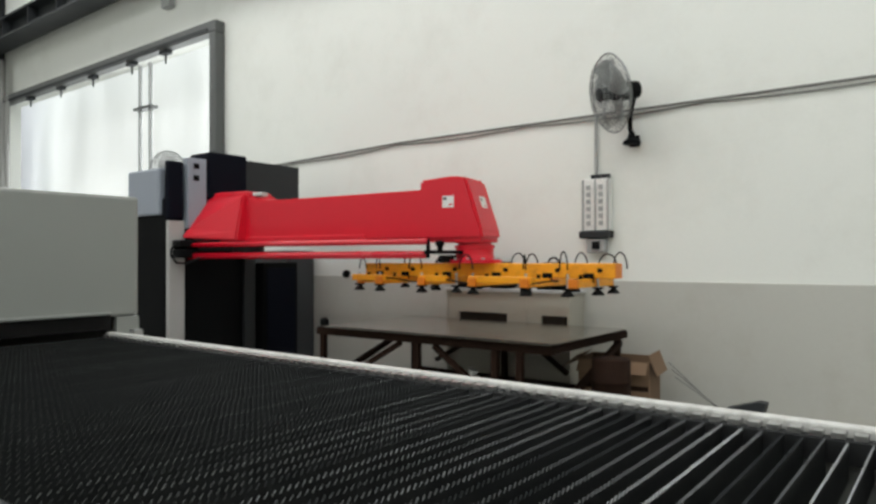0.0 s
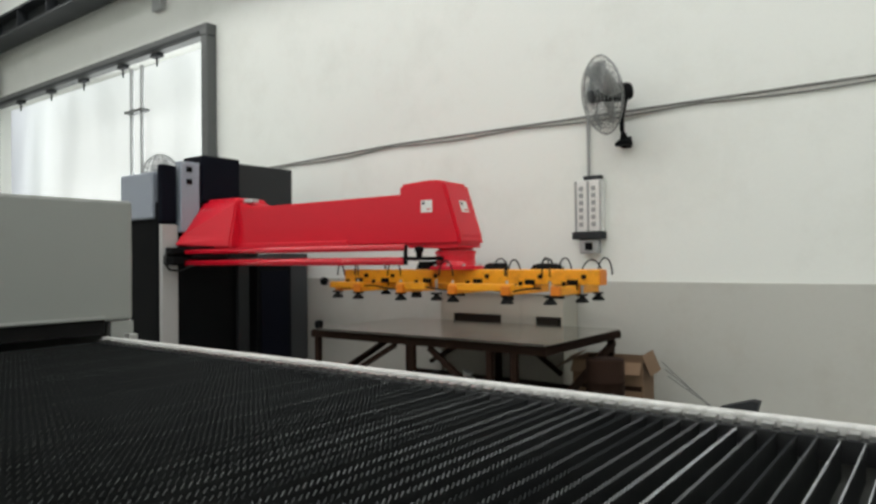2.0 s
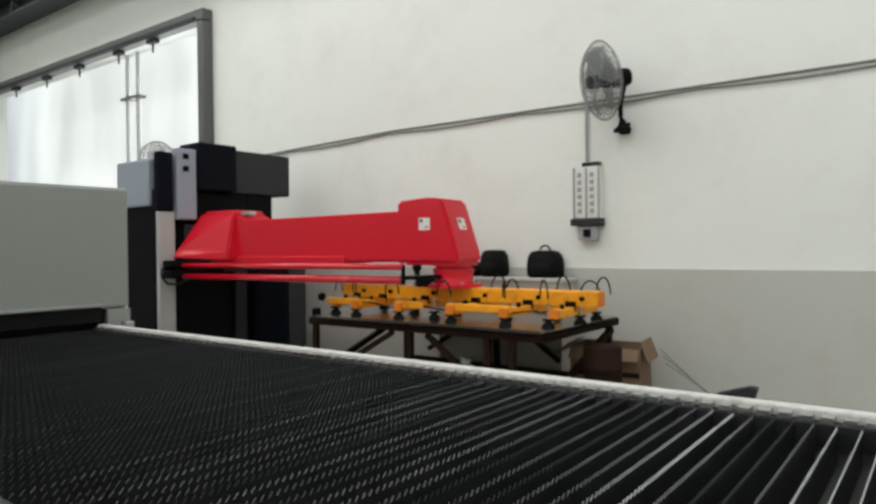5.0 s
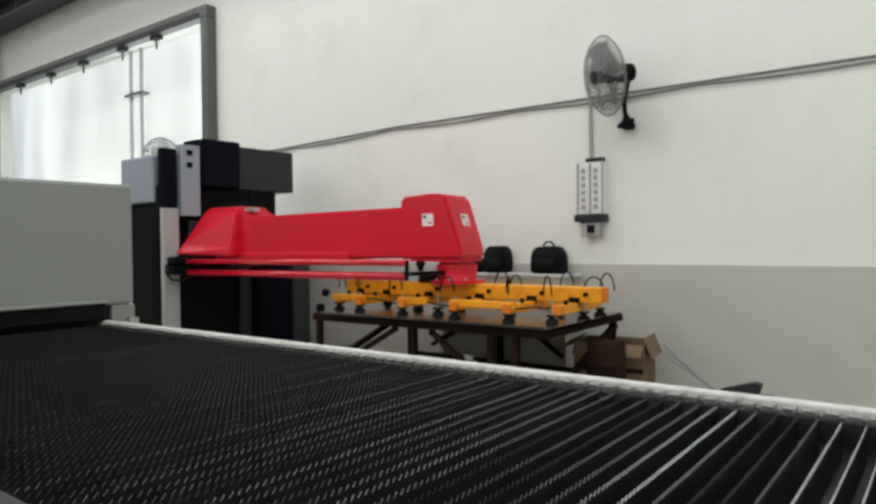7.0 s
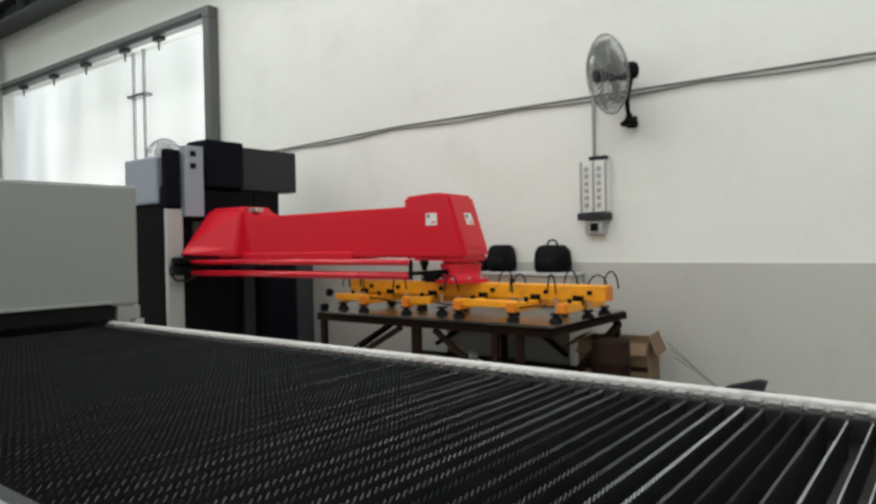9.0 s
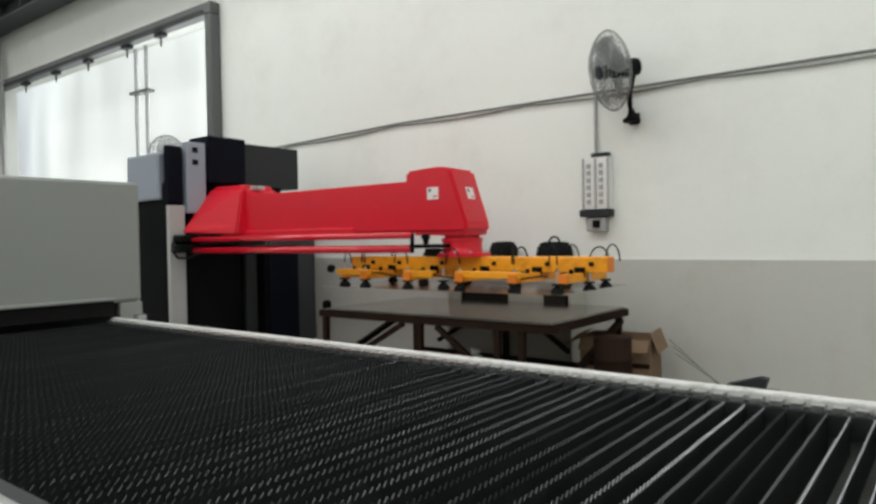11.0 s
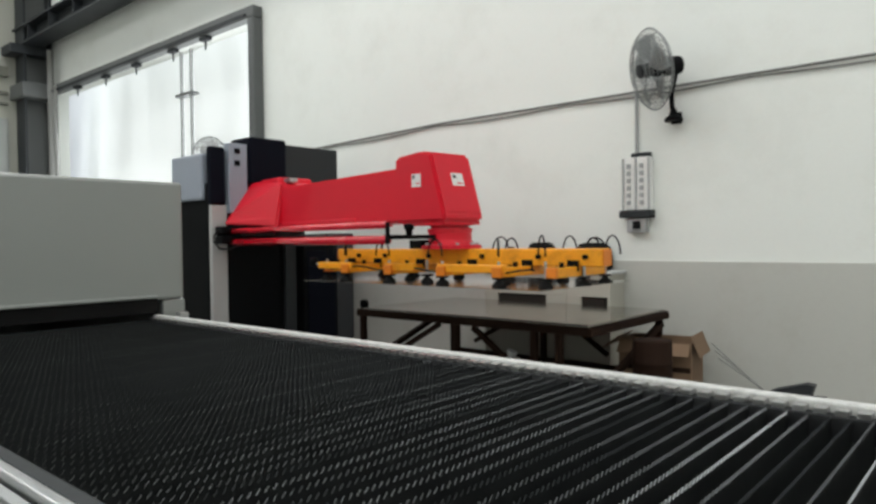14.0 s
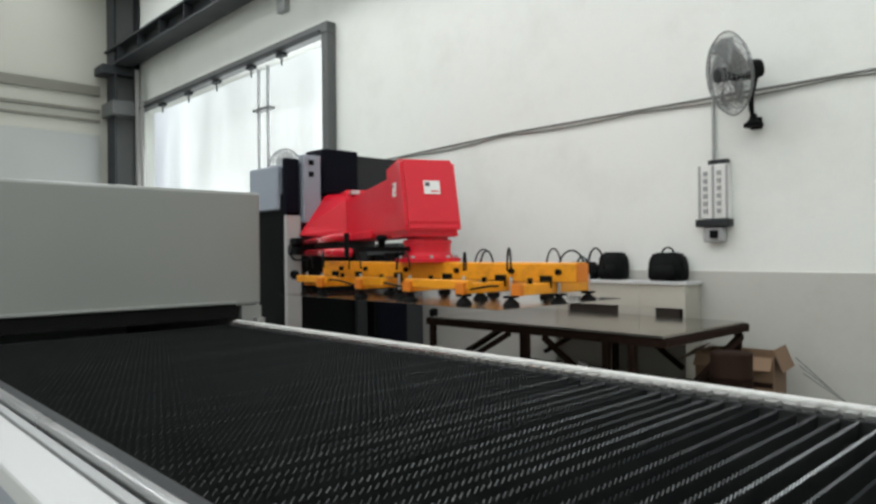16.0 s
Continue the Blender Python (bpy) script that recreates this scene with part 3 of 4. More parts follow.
def cutting_bed():
    b = thing("cutting_bed", (0, 0, 0), "laser cutting bed with dark serrated slats and pale side rails", "cutting bed")
    # far side
    box("far_rail", (BX0, 2.888, BZ - 0.13), (BX1, BY1, BZ), M_RAIL, b, bevel=0.008)
    box("far_skirt", (BX0, 2.9, 0.12), (BX1, 2.94, BZ - 0.132), M_PANEL, b)
    box("slat_holder", (BX0, 2.803, BZ - 0.12), (BX1, 2.872, BZ - 0.036), M_BED, b)
    box("slat_holder", (BX0, 0.735, BZ - 0.12), (BX1, 0.77, BZ - 0.055), M_BED, b)
    # near side
    box("inner_angle", (BX0, 0.685, BZ - 0.1), (BX1, 0.732, BZ - 0.012), M_CHAR, b, bevel=0.004)
    box("guide_rail", (BX0, 0.635, BZ - 0.08), (BX1, 0.67, BZ + 0.004), M_STEEL, b, "bright steel guide rail", bevel=0.006)
    box("guide_bed", (BX0, 0.592, BZ - 0.1), (BX1, 0.626, BZ - 0.024), M_GREYP, b, bevel=0.004)
    box("cover_strip", (BX0, 0.43, BZ - 0.09), (BX1, 0.572, BZ - 0.012), M_COVER, b, "white painted side cover", bevel=0.012)
    box("near_skirt", (BX0, 0.455, 0.1), (BX1, 0.50, BZ - 0.092), M_LAV, b)
    for y in (0.62, 2.84):
        for x in (-5.4, -3.4, -1.4, 0.6):
            box("foot", (x, y - 0.05, 0), (x + 0.14, y + 0.05, BZ - 0.135 if y > 2 else 0.9), M_CHAR, b)
    box("end_rail", (BX1 - 0.06, 0.77, BZ - 0.13), (BX1 - 0.002, 2.795, BZ - 0.06), M_RAIL, b)
    box("scrap_tray", (BX0 + 0.02, 0.81, 0.55), (BX1 - 0.065, 2.79, 0.58), M_BED, b, "sooty scrap tray under the slats")
    box("limit_switch", (-5.52, 2.952, BZ - 0.06), (-5.44, 3.03, BZ + 0.035), M_STEEL, b, "small bright limit switch", bevel=0.006)
    # serrated slats
    y0, y1, n = 0.745, 2.80, 150
    step = (y1 - y0) / n
    me = bpy.data.meshes.new("slat")
    verts, faces = [], []
    zb = -0.14
    for s in (-0.0016, 0.0016):
        for i in range(n + 1):
            verts.append((s, y0 + i * step, zb))
            verts.append((s, y0 + i * step, 0.0 if i % 2 else -0.014))
    k = 2 * (n + 1)
    for i in range(n):
        a = 2 * i
        faces += [(a, a + 2, a + 3, a + 1), (k + a, k + a + 1, k + a + 3, k + a + 2), (a + 1, a + 3, k + a + 3, k + a + 1)]
    me.from_pydata(verts, [], faces)
    me.materials.append(M_SLAT)
    me.materials.append(M_EDGE)
    for k, p in enumerate(me.polygons):
        p.material_index = 1 if k % 3 == 2 else 0
    # Second slat mesh, the same but with the brighter top edge.
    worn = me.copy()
    worn.materials[1] = M_EDGE_BRIGHT
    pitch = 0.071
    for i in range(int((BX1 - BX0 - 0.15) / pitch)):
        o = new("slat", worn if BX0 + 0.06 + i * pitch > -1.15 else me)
        o.parent = b
        o.matrix_basis = pose(BX0 + 0.06 + i * pitch + random.uniform(-0.004, 0.004), 0, BZ - 0.03 + random.uniform(-0.004, 0.003), 0, random.uniform(-1.5, 1.5), 0)
    for i in range(int((BX1 - BX0 - 0.15) / pitch)):
        x = BX0 + 0.06 + i * pitch
        box("slat_clip", (x + 0.012, 2.82, BZ - 0.034), (x + 0.055, 2.884, BZ - 0.014), M_STEEL, b)


enclosure()
cutting_bed()

# ---------- loading robot ----------
PIVOT = Vector((-7.616, 5.733))
ARM = 3.32
BOOM_Z = 1.834                     # underside of the boom when raised
ROD_OFF = Vector((-0.36, -0.70))


def robot():
    r = thing("loading_robot", (0, 0, 0), "sheet loading robot with a red swinging boom and orange suction frame", "robot")
    cx0, cx1, cy0, cy1 = -8.85, -8.14, 4.82, 6.24
    box("column", (cx0, cy0, 0.03), (cx1, cy1, 2.44), M_BLACK, r, "black steel column", bevel=0.02)
    box("base_plate", (cx0 - 0.15, cy0 - 0.15, 0), (cx1 + 0.5, cy1 + 0.2, 0.028), M_CHAR, r)
    box("head_cover", (cx0 - 0.12, cy0 - 0.06, 2.22), (cx1 - 0.06, cy0 + 0.5, 2.83), M_LAV, r, "pale blue-grey head cover", bevel=0.03)
    box("cable_duct", (cx1 + 0.003, cy0 - 0.02, 2.16), (cx1 + 0.10, cy0 + 0.21, 2.92), M_NAVY, r, bevel=0.03)
    box("guide_rail", (cx1 + 0.004, cy0 + 0.01, 0.03), (cx1 + 0.07, cy0 + 0.24, 2.15), M_GUIDE, r, "light grey vertical guide rail", bevel=0.01)
    box("guide_rail", (cx1 + 0.004, cy1 - 0.24, 0.03), (cx1 + 0.07, cy1 - 0.05, 2.15), M_CHAR, r, bevel=0.01)
    box("side_plate", (cx1 + 0.004, cy0 + 0.24, 2.05), (cx1 + 0.14, cy0 + 0.52, 2.98), M_LAV, r, "pale blue-grey plate", bevel=0.012)
    box("drive_box", (cx1 - 0.3, cy0 + 0.54, 2.45), (cx1 + 0.18, cy0 + 1.14, 3.09), M_NAVY, r, "blue-black drive housing", bevel=0.03)
    box("switch_cabinet", (cx1 - 0.45, cy0 + 1.16, 2.45), (cx1 + 0.02, cy0 + 2.22, 3.06), M_CHAR, r, "charcoal switch cabinet", bevel=0.015)
    box("cabinet_arm", (cx1 - 0.4, cy0 + 1.44, 2.1), (cx1 - 0.02, cy0 + 1.9, 2.448), M_BLACK, r)
    box("power_cabinet", (cx1 - 0.6, cy1 + 0.02, 0.03), (cx1 + 0.15, cy1 + 0.66, 1.6), M_BLACK, r, "black power cabinet", bevel=0.02)
    box("cabinet_door", (cx1 + 0.153, cy1 + 0.08, 0.12), (cx1 + 0.17, cy1 + 0.60, 1.52), M_NAVY, r, bevel=0.006)
    bm = bmesh.new()
    cc = Vector((cx0 + 0.42, cy0 + 0.22, 2.835))
    for k in range(9):
        w = math.pi * k / 9
        add_tube(bm, [cc + Vector((0.23 * math.cos(q) * math.cos(w), 0.23 * math.cos(q) * math.sin(w), 0.27 * math.sin(q))) for q in np.linspace(0, math.pi, 15)], 0.005, 4)
    for q in (0.02, 0.35, 0.7, 1.05):
        add_tube(bm, [cc + Vector((0.23 * math.cos(q) * math.cos(w), 0.23 * math.cos(q) * math.sin(w), 0.27 * math.sin(q))) for w in np.linspace(0, 2 * math.pi, 25)], 0.006, 4)
    part("wire_guard", bm, M_GREYP, r, "domed wire guard")
    part("beacon", add_lathe(bmesh.new(), [(0.13, 0.0), (0.13, 0.1), (0.1, 0.17), (0.03, 0.2)], 20, Matrix.Translation(cc)), M_COVER, r, smooth=True)
    for z in (2.84, 2.68):
        box("vent", (cx1 + 0.142, cy0 + 0.32, z), (cx1 + 0.152, cy0 + 0.40, z + 0.07), M_BLACK, r)
    # carriage that climbs the column
    car = box("carriage", (cx1 + 0.075, -0.55, -0.1), (cx1 + 0.098, 0.5, 0.5), M_CHAR, r, "dark sliding carriage", bevel=0.02)
    bm = add_box(bmesh.new(), (cx1 + 0.1, -0.88, -0.2), (cx1 + 0.28, -0.62, -0.09), 0.02)
    add_box(bm, (cx1 + 0.1, -0.88, -0.06), (cx1 + 0.28, -0.62, 0.03), 0.02)
    add_box(bm, (cx1 + 0.075, -0.84, -0.17), (cx1 + 0.12, -0.5, 0.0), 0.01)
    part("rod_bracket", bm, M_BLACK, car)
    part("hose", add_tube(bmesh.new(), [(cx1 + 0.2, -0.87, -0.02), (cx1 + 0.22, -0.96, -0.09), (cx1 + 0.25, -0.98, -0.17), (cx1 + 0.28, -0.92, -0.26), (cx1 + 0.34, -0.8, -0.27), (cx1 + 0.42, -0.68, -0.2)], 0.014, 8), M_RUBBER, car)
    # red shoulder on the carriage, leaning in towards the top
    bm = bmesh.new()
    x0, x1, k = cx1 + 0.1, PIVOT.x + 0.22, PIVOT.y
    low = [bm.verts.new(p) for p in ((x0, 4.97 - k, 0.06), (x1, 5.36 - k, 0.02), (x1, 6.05 - k, 0.02), (x0, 6.05 - k, 0.06))]
    mid = [bm.verts.new(p) for p in ((x0, 5.05 - k, 0.16), (x1, 5.38 - k, 0.16), (x1, 6.05 - k, 0.16), (x0, 6.05 - k, 0.16))]
    top = [bm.verts.new(p) for p in ((x0 + 0.02, 5.42 - k, 0.64), (x1, 5.47 - k, 0.62), (x1, 6.02 - k, 0.62), (x0 + 0.02, 6.02 - k, 0.64))]
    bm.faces.new(low[::-1])
    bm.faces.new(top)
    for u, v in ((low, mid), (mid, top)):
        for i in range(4):
            j = (i + 1) % 4
            bm.faces.new((u[i], u[j], v[j], v[i]))
    bmesh.ops.recalc_face_normals(bm, faces=bm.faces[:])
    bmesh.ops.bevel(bm, geom=bm.edges[:], offset=0.02, segments=2, affect="EDGES")
    part("shoulder", bm, M_RED, car, "red wedge-shaped shoulder")
    # boom
    bm = bmesh.new()
    add_profile(bm, [(-0.30, 0.0), (2.80, 0.0), (2.80, 0.56), (0.75, 0.535), (0.42, 0.545), (0.20, 0.62), (-0.30, 0.62)], -0.245, 0.245)
    bmesh.ops.bevel(bm, geom=bm.edges[:], offset=0.025, segments=2, affect="EDGES")
    boom = part("boom", bm, M_RED, r, "glossy red swinging boom")
    bm = bmesh.new()
    add_profile(bm, [(2.74, -0.01), (3.53, -0.01), (3.53, 0.07), (3.335, 0.67), (3.18, 0.695), (2.76, 0.665)], -0.262, 0.262)
    bmesh.ops.bevel(bm, geom=bm.edges[:], offset=0.03, segments=2, affect="EDGES")
    part("end_housing", bm, M_RED, boom)
    box("root_collar", (-0.40, -0.262, 0.5), (0.19, 0.262, 0.675), M_RED, boom, bevel=0.04)
    box("top_switch", (0.24, -0.2, 0.6), (0.40, -0.08, 0.65), M_STEEL, boom, bevel=0.008)
    box("stiffener", (-0.26, -0.268, -0.02), (2.02, 0.268, 0.07), M_RED, boom, bevel=0.012)
    part("pivot_post", add_rod(bmesh.new(), (0, 0, -0.12), (0, 0, 0.02), 0.2, seg=24), M_CHAR, boom)
    # stickers with a small dark and a red mark each
    box("sticker", (3.05, -0.266, 0.345), (3.19, -0.2625, 0.475), M_WHITE, boom, "small white sticker")
    box("sticker_mark", (3.065, -0.2685, 0.43), (3.10, -0.2665, 0.46), M_CHAR, boom)
    box("sticker_mark", (3.125, -0.2685, 0.37), (3.175, -0.2665, 0.385), M_RED, boom)
    lean = math.atan2(0.195, 0.60)
    tilt = Matrix.Rotation(lean, 4, "Y").inverted()
    sx = 3.53 - (0.41 - 0.07) * 0.195 / 0.60
    part("sticker", add_box(bmesh.new(), (sx, -0.06, 0.345), (sx + 0.006, 0.09, 0.475), turn=tilt), M_WHITE, boom, "small white sticker")
    part("sticker_mark", add_box(bmesh.new(), (sx - 0.004, -0.045, 0.42), (sx + 0.001, -0.005, 0.455), turn=tilt), M_CHAR, boom)
    part("sticker_mark", add_box(bmesh.new(), (sx + 0.014, 0.0, 0.365), (sx + 0.019, 0.075, 0.38), turn=tilt), M_RED, boom)
    box("lower_flange", (2.86, -0.235, -0.035), (3.50, 0.235, -0.012), M_RED, boom)
    # parallel tie rods
    rods = part("tie_rod", add_rod(bmesh.new(), (0, 0, -0.035), (ARM + 0.22, 0, -0.035), 0.034, seg=14), M_REDROD, r, "red steering tie rod", smooth=True)
    part("tie_rod", add_rod(bmesh.new(), (0.02, 0.02, -0.175), (ARM + 0.2, 0.02, -0.175), 0.042, seg=14), M_REDROD, rods, smooth=True)
    for x in (0.0, ARM + 0.22):
        part("rod_eye", add_rod(bmesh.new(), (x, 0, -0.215), (x, 0, -0.01), 0.022), M_BLACK, rods)
    # suction frame
    g = gripper(r)
    return car, boom, rods, g


CUPS = [(-1.38, 0.42), (-1.38, -0.42), (-0.98, -0.5), (-0.92, 0.46), (-0.55, 0.0), (-0.36, -0.5), (-0.30, 0.5), (0.32, -0.5), (0.36, 0.5), (0.66, 0.0), (0.95, -0.5), (0.98, 0.5), (1.36, -0.42), (1.46, 0.42), (1.48, 0.0), (0.0, -0.35)]


def gripper(r):
    """Origin at the top of the frame's hub; cups hang 0.30 m below the beam's top."""
    g = box("main_beam", (-1.60, -0.075, -0.15), (1.69, 0.075, 0.0), M_YELLOW, r, "orange suction frame", bevel=0.012)
    for y in (-0.5, 0.5):
        for a, b in ((-1.40, -0.88), (-0.40, -0.02), (0.28, 1.02)):
            box("side_beam", (a, y - 0.035, -0.20), (b, y + 0.035, -0.13), M_YELLOW, g, bevel=0.01)
    for x in (-1.36, -0.95, -0.33, 0.34, 0.96, 1.42):
        w = 0.44 if abs(x) > 1.3 else 0.56
        box("cross_beam", (x - 0.045, -w, -0.235), (x + 0.045, w, -0.152), M_YELLOW, g, bevel=0.01)
        for y in (-w + 0.02, w - 0.02):
            box("beam_cap", (x - 0.047, y - 0.024, -0.237), (x + 0.047, y + 0.024, -0.150), M_ORANGE, g, bevel=0.006)
    for x in (-1.606, 1.696):
        box("end_plate", (x - 0.005, -0.07, -0.145), (x + 0.005, 0.07, -0.005), M_ORANGE, g)
    bm = bmesh.new()
    add_lathe(bm, [(0.31, 0.0), (0.31, 0.035), (0.23, 0.045), (0.215, 0.09), (0.215, 0.16), (0.225, 0.165), (0.225, 0.2), (0.19, 0.205), (0.19, 0.225), (0.26, 0.232), (0.26, 0.25)], 28)
    part("turret", bm, M_RED, g, "red turret under the boom")
    for k in range(10):
        a = 2 * math.pi * k / 10
        part("bolt", add_rod(bmesh.new(), (0.27 * math.cos(a), 0.27 * math.sin(a), 0.035), (0.27 * math.cos(a), 0.27 * math.sin(a), 0.06), 0.018, seg=6), M_STEEL, g)
    part("steering_arm", add_bar(bmesh.new(), (0, 0, 0.12), (ROD_OFF.x + 0.22, ROD_OFF.y, 0.12), 0.08, 0.04), M_BLACK, g, "black steering arm")
    part("knob", add_lathe(bmesh.new(), [(0.03, 0.14), (0.035, 0.19), (0.05, 0.2), (0.05, 0.24), (0.02, 0.25)], 14, Matrix.Translation((ROD_OFF.x * 0.55, ROD_OFF.y * 0.55, 0))), M_BLACK, g, smooth=True)
    part("sensor_arm", add_rod(bmesh.new(), (-1.42, -0.42, -0.2), (-1.6, -0.44, -0.13), 0.01, seg=8), M_STEEL, g)
    part("sensor", add_lathe(bmesh.new(), [(0.015, -0.18), (0.042, -0.165), (0.05, -0.13), (0.042, -0.098), (0.015, -0.085)], 16, Matrix.Translation((-1.585, -0.44, 0))), M_BLACK, g, "round black sensor on a thin arm")
    box("valve_block", (-0.30, -0.28, 0.005), (-0.12, -0.12, 0.09), M_BLACK, g, bevel=0.01)
    for i, (x, y) in enumerate(CUPS):
        part("suction_cup", add_lathe(bmesh.new(), [(0.062, -0.318), (0.064, -0.306), (0.04, -0.276), (0.022, -0.262), (0.02, -0.25)], 16, Matrix.Translation((x, y, 0))), M_RUBBER, g, "black rubber suction cup", smooth=True)
        part("cup_stem", add_rod(bmesh.new(), (x, y, -0.26), (x, y, -0.10), 0.013, seg=8), M_STEEL, g)
        box("cup_mount", (x - 0.035, y - 0.05, -0.256), (x + 0.035, y + 0.05, -0.238), M_BLACK, g)
    for x in (-1.36, -0.95, -0.33, 0.34, 0.96, 1.42):
        box("clamp", (x - 0.055, -0.09, -0.19), (x + 0.055, -0.078, -0.10), M_BLACK, g)
        part("fitting", add_rod(bmesh.new(), (x + 0.12, -0.076, -0.07), (x + 0.12, -0.105, -0.07), 0.022), M_BLACK, g)
        part("fitting", add_rod(bmesh.new(), (x + 0.02, -0.3, -0.152), (x + 0.02, -0.3, -0.11), 0.02), M_BLACK, g)
    rnd = random.Random(4)
    for i, (x, y) in enumerate(CUPS):
        if abs(x) < 0.2:
            continue
        h = 0.05 + rnd.random() * 0.07
        s = rnd.uniform(0.1, 0.2) * (1 if rnd.random() < 0.5 else -1)
        way = (-0.14 if y > 0 else 0.14) * (0 if i % 2 else 1)
        pts = [(x + s * (1 - math.cos(a)) / 2, y + way * (1 - math.cos(a)) / 2, -0.06 + (h + 0.06) * math.sin(a)) for a in np.linspace(0, math.pi, 13)]
        part("air_hose", add_tube(bmesh.new(), pts, 0.008, 6), M_RUBBER, g, smooth=True)
    for y in (-0.5, 0.3):
        pts = [(x, y + 0.02 * math.sin(7 * x), -0.185 - 0.018 * math.sin(9 * x + y)) for x in np.linspace(-1.3, 1.3, 40)]
        part("air_line", add_tube(bmesh.new(), pts, 0.009, 6), M_RUBBER, g, smooth=True)
    return g


ROBOT_PARTS = robot()


# ---------- junk by the wall ----------
def grey_locker():
    # Locker added to fill the dark area beside the robot's cabinet.
    k = thing("filler_locker", (-8.84, 7.30, 0), "added dark grey locker filling the dark area behind the robot", "locker")
    box("body", (-0.45, -0.27, 0.08), (0.47, 0.27, 1.78), M_LOCKER, k, bevel=0.012)
    box("plinth", (-0.43, -0.24, 0), (0.45, 0.25, 0.078), M_BLACK, k)
    for a, b in ((-0.43, 0.0), (0.02, 0.45)):
        box("door", (a, -0.288, 0.12), (b, -0.273, 1.74), M_LOCKER, k, bevel=0.004)
    box("handle", (0.05, -0.315, 0.8), (0.075, -0.29, 0.98), M_BLACK, k, bevel=0.006)
    for z in (1.3, 1.36, 1.42):
        box("vent_slot", (0.12, -0.292, z), (0.36, -0.2885, z + 0.02), M_BLACK, k)


def cardboard_box():
    c = thing("cardboard_box", (-2.87, 6.85, 0, 0, 0, 8), "torn brown cardboard box on a low wooden pallet", "box")
    w, d, z0, z1 = 0.36, 0.26, 0.115, 0.61
    box("carton_bottom", (-w, -d, z0), (w, d, z0 + 0.008), M_CARD, c)
    for y in (-d, d - 0.008):
        box("carton_side", (-w, y, z0 + 0.009), (w, y + 0.008, z1), M_CARD, c)
    for x in (-w, w - 0.008):
        box("carton_end", (x, -d + 0.009, z0 + 0.009), (x + 0.008, d - 0.009, z1), M_CARD, c)
    # Dark fill puts the shade inside the open carton into colour.
    box("dark_interior", (-w + 0.01, -d + 0.01, z0 + 0.01), (w - 0.01, d - 0.01, z1 - 0.14), M_RUST, c)
    for x, a in ((-w - 0.09, -38), (w + 0.035, 68)):
        part("flap", add_box(bmesh.new(), (x - 0.11, -d + 0.01, z1 - 0.04), (x + 0.11, d - 0.01, z1 - 0.034), turn=Matrix.Rotation(radians(a), 4, "Y")), M_CARD, c)
    part("flap", add_box(bmesh.new(), (-w + 0.01, -d - 0.13, z1 - 0.07), (w - 0.01, -d + 0.015, z1 - 0.064), turn=Matrix.Rotation(radians(48), 4, "X")), M_CARD, c)
    box("tape", (-w + 0.01, -d - 0.003, z0 + 0.2), (w - 0.01, -d - 0.0005, z0 + 0.25), M_RUST, c)
    for y in (-0.26, -0.04, 0.18):
        box("pallet_board", (-0.42, y, 0.09), (0.42, y + 0.09, 0.112), M_CARD, c)
    for x in (-0.38, 0.3):
        box("pallet_block", (x, -0.26, 0), (x + 0.08, 0.27, 0.088), M_CARD, c)


def white_sack():
    w = thing("white_sack", (-4.2, 6.0, 0), "crumpled white woven sack standing under the table", "sack")
    bm = bmesh.new()
    bmesh.ops.create_uvsphere(bm, u_segments=24, v_segments=16, radius=1)
    for v in bm.verts:
        n = noise.noise(v.co * 2.3) * 0.22 + noise.noise(v.co * 6) * 0.07
        v.co = Vector((v.co.x * (0.2 + 0.08 * n), v.co.y * (0.16 + 0.08 * n), 0.2 + 0.2 * max(-1, min(1, v.co.z * 1.15)) * (1 + 0.25 * n if v.co.z > 0 else 1)))
    part("sack_body", bm, M_WHITE, w, smooth=True)
    part("knot", add_rod(bmesh.new(), (0.02, 0, 0.37), (0.05, 0.01, 0.46), 0.03, 0.06), M_WHITE, w)


def waste_bin():
    w = thing("waste_drum", (-2.64, 6.1, 0), "dark brown dented waste drum beside the table", "drum")
    bm = bmesh.new()
    add_lathe(bm, [(0.17, 0.0), (0.178, 0.02), (0.178, 0.23), (0.19, 0.24), (0.178, 0.25), (0.178, 0.48), (0.19, 0.49), (0.178, 0.5), (0.178, 0.69), (0.17, 0.7)], 28)
    part("body", bm, M_RUST, w, smooth=True)


def scrap():
    rnd = random.Random(8)
    for i in range(12):
        s = thing("scrap_profile", (-1.95 + 0.05 * (i % 4), 6.62 + 0.09 * (i % 4), 0.032 + 0.062 * (i // 4)), "dark steel angle offcut stacked on the floor", "steel offcut", "offcuts by the wall")
        ln = rnd.uniform(0.38, 0.6)
        m = pose(0, 0, 0, 0, 0, rnd.uniform(-7, 7))
        bm = add_box(bmesh.new(), (-ln, -0.03, -0.03), (ln, 0.03, -0.022))
        add_box(bm, (-ln, 0.022, -0.0215), (ln, 0.03, 0.03))
        bmesh.ops.transform(bm, matrix=m, verts=bm.verts[:])
        part("angle", bm, M_GIRDER, s)
    w = thing("steel_wedge", (-1.55, 6.76, 0.22), "dark steel bracket lying on the offcut stack", "steel offcut")
    bm = add_profile(bmesh.new(), [(-0.24, 0.0), (0.1, 0.0), (0.13, 0.1), (0.06, 0.11), (-0.22, 0.02)], -0.06, 0.06)
    part("bracket", bm, M_GIRDER, w)


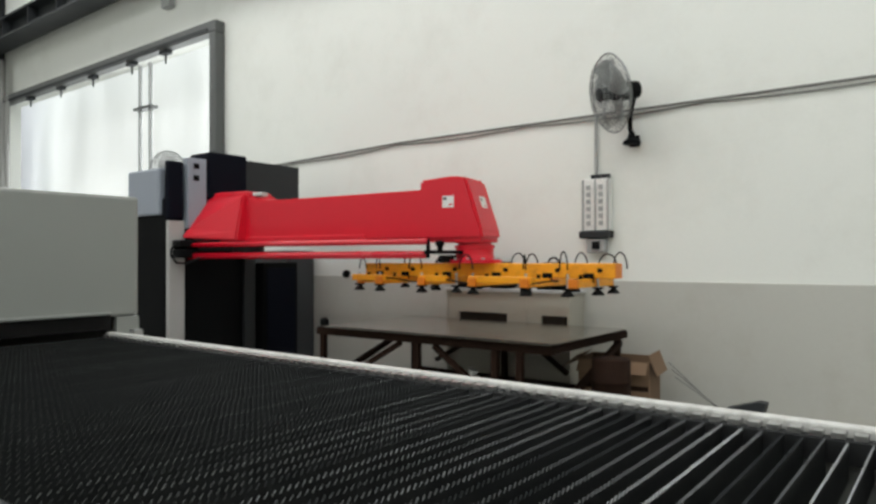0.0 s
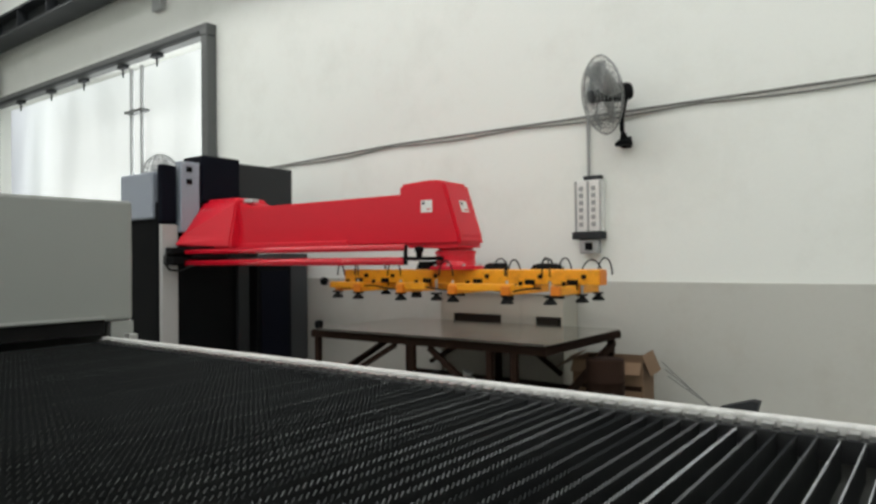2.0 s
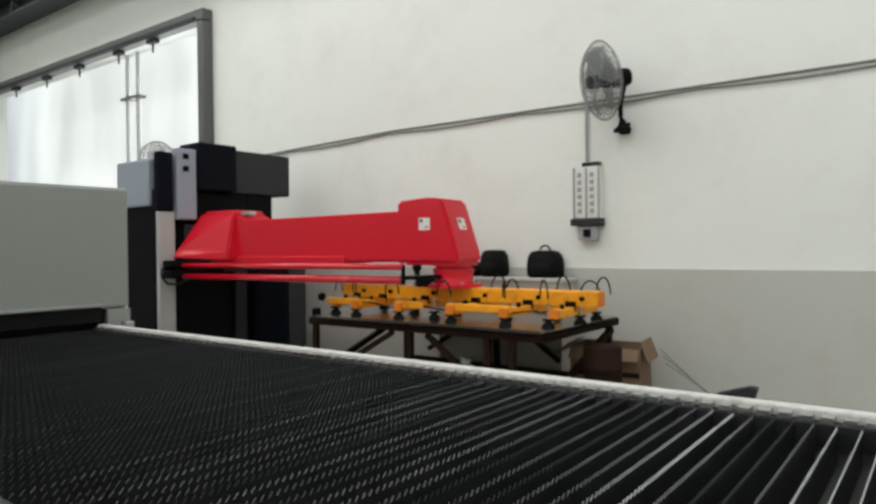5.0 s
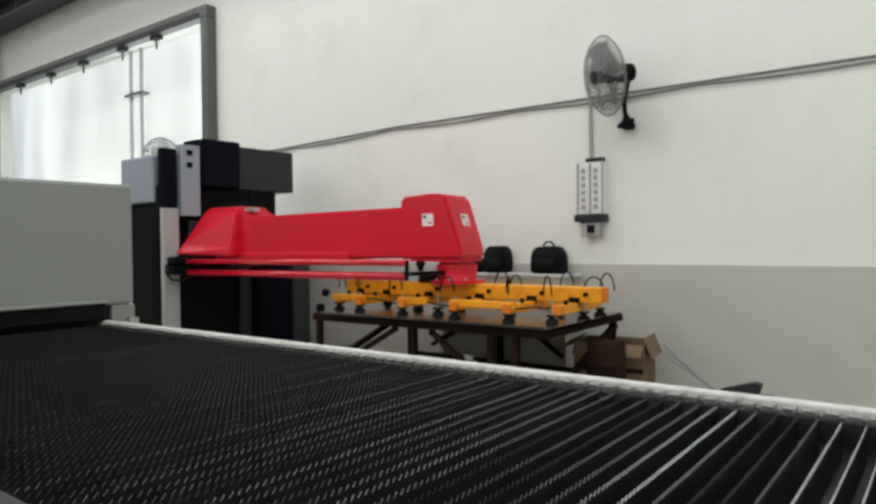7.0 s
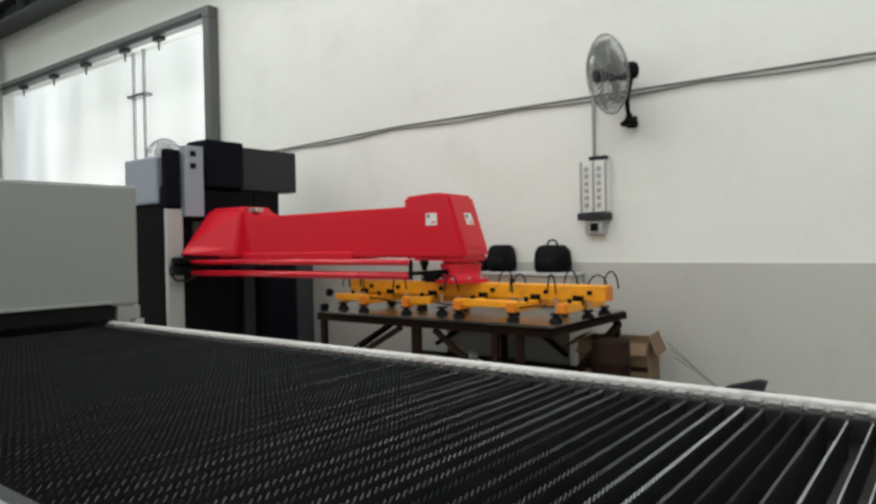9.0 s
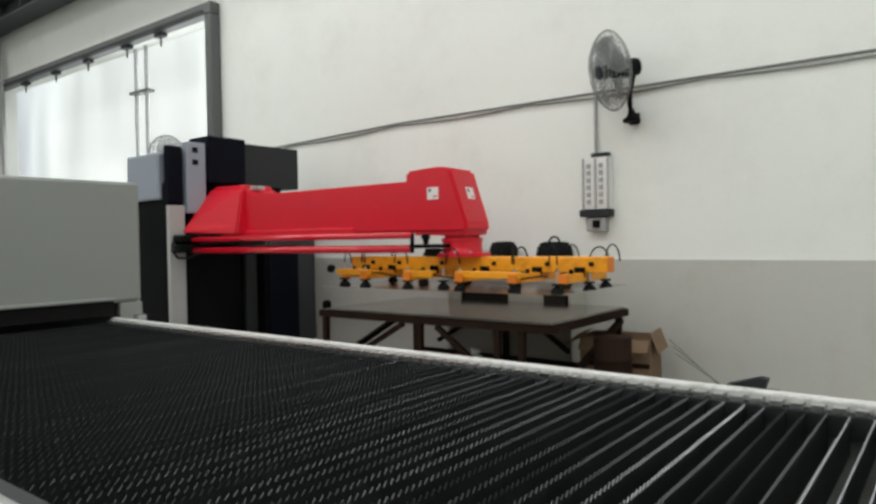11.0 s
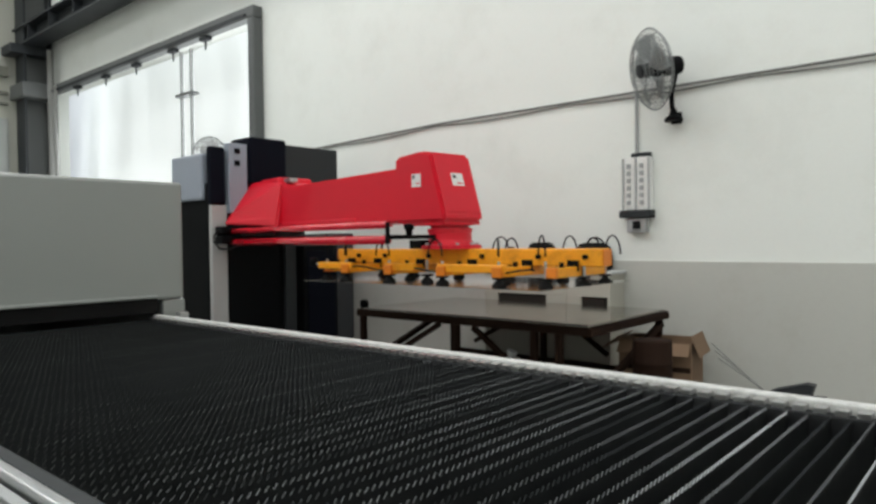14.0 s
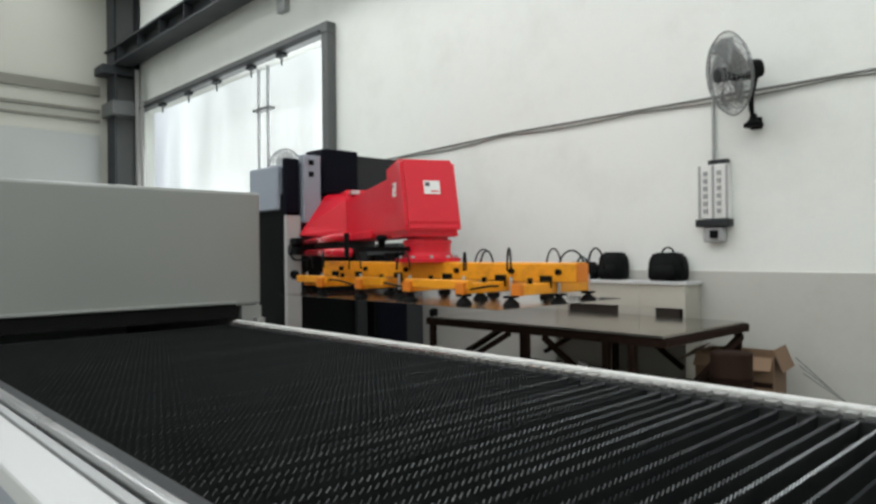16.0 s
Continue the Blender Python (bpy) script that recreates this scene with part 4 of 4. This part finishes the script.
grey_locker()
def leaning_rods():
    rnd = random.Random(3)
    for i in range(3):
        d = 0.06 * i
        r = thing("steel_rod", (-2.45 + d * 0.7, 7.12 - d * 0.4, 0), "thin rusty steel rod leaning against the cardboard box", "rod", "rods by the carton")
        part("bar", add_rod(bmesh.new(), (0.0, 0.0, 0.56 - 0.07 * i), (0.72 + rnd.uniform(-0.08, 0.08), -0.08 + rnd.uniform(-0.04, 0.04), 0.012), 0.007, seg=8), M_CONDUIT, r)


leaning_rods()
cardboard_box()
white_sack()
waste_bin()
scrap()


# ---------- movement ----------
SWING = [(0.0, 10.4), (0.25, 8.2), (0.5, 6.5), (0.75, 5.5), (1.0, 5.1), (1.5, 5.0), (12.0, 4.9), (12.25, 4.6), (12.5, 3.6), (12.75, 2.0), (13.0, 0.0), (13.25, -2.2), (13.5, -4.5),
         (13.75, -6.7), (14.0, -8.9), (14.25, -11.1), (14.5, -13.3), (14.75, -15.4), (15.0, -17.6), (15.25, -19.9), (15.5, -22.1), (15.75, -24.3), (16.0, -26.4)]
LIFT = [(0.0, 0.030), (0.5, 0.022), (1.0, 0.024), (1.5, 0.015), (1.75, 0.003), (2.0, -0.016), (2.5, -0.098), (3.0, -0.174), (3.5, -0.246), (4.0, -0.312), (4.25, -0.334), (4.5, -0.345), (9.2, -0.345), (9.6, -0.33),
        (10.0, -0.272), (10.5, -0.188), (11.0, -0.104), (11.5, -0.026), (11.75, 0.0), (12.0, 0.015), (12.25, 0.02), (13.0, 0.015), (14.0, 0.0), (15.0, -0.020), (16.0, -0.028)]


def at(rows, t):
    return float(np.interp(t, [r[0] for r in rows], [r[1] for r in rows]))


def motions():
    car, boom, rods, grip = ROBOT_PARTS
    times = sorted({t for t, _ in SWING} | {t for t, _ in LIFT} | {4.75, 7.0, 9.0})
    rows = {"car": [], "boom": [], "rods": [], "grip": []}
    for t in times:
        a, z = at(SWING, t), BOOM_Z + at(LIFT, t)
        tip = PIVOT + ARM * Vector((math.cos(radians(a)), math.sin(radians(a))))
        rows["car"].append((t, pose(0, PIVOT.y, z)))
        rows["boom"].append((t, pose(PIVOT.x, PIVOT.y, z, 0, 0, a)))
        rows["rods"].append((t, pose(PIVOT.x + ROD_OFF.x, PIVOT.y + ROD_OFF.y, z, 0, 0, a)))
        rows["grip"].append((t, pose(tip.x, tip.y, z - 0.27)))
    gap = 0.27 + 0.318
    x0, y0 = rows["grip"][times.index(9.2)][1].translation.xy
    sheet = [(t, pose(m.translation.x, m.translation.y, m.translation.z - 0.318) if t > 9.2 else pose(x0, y0, BOOM_Z - 0.345 - gap)) for t, m in rows["grip"]]
    walk(TOP_SHEET, sheet)
    walk(car, rows["car"])
    walk(boom, rows["boom"])
    walk(rods, rows["rods"])
    walk(grip, rows["grip"])


motions()
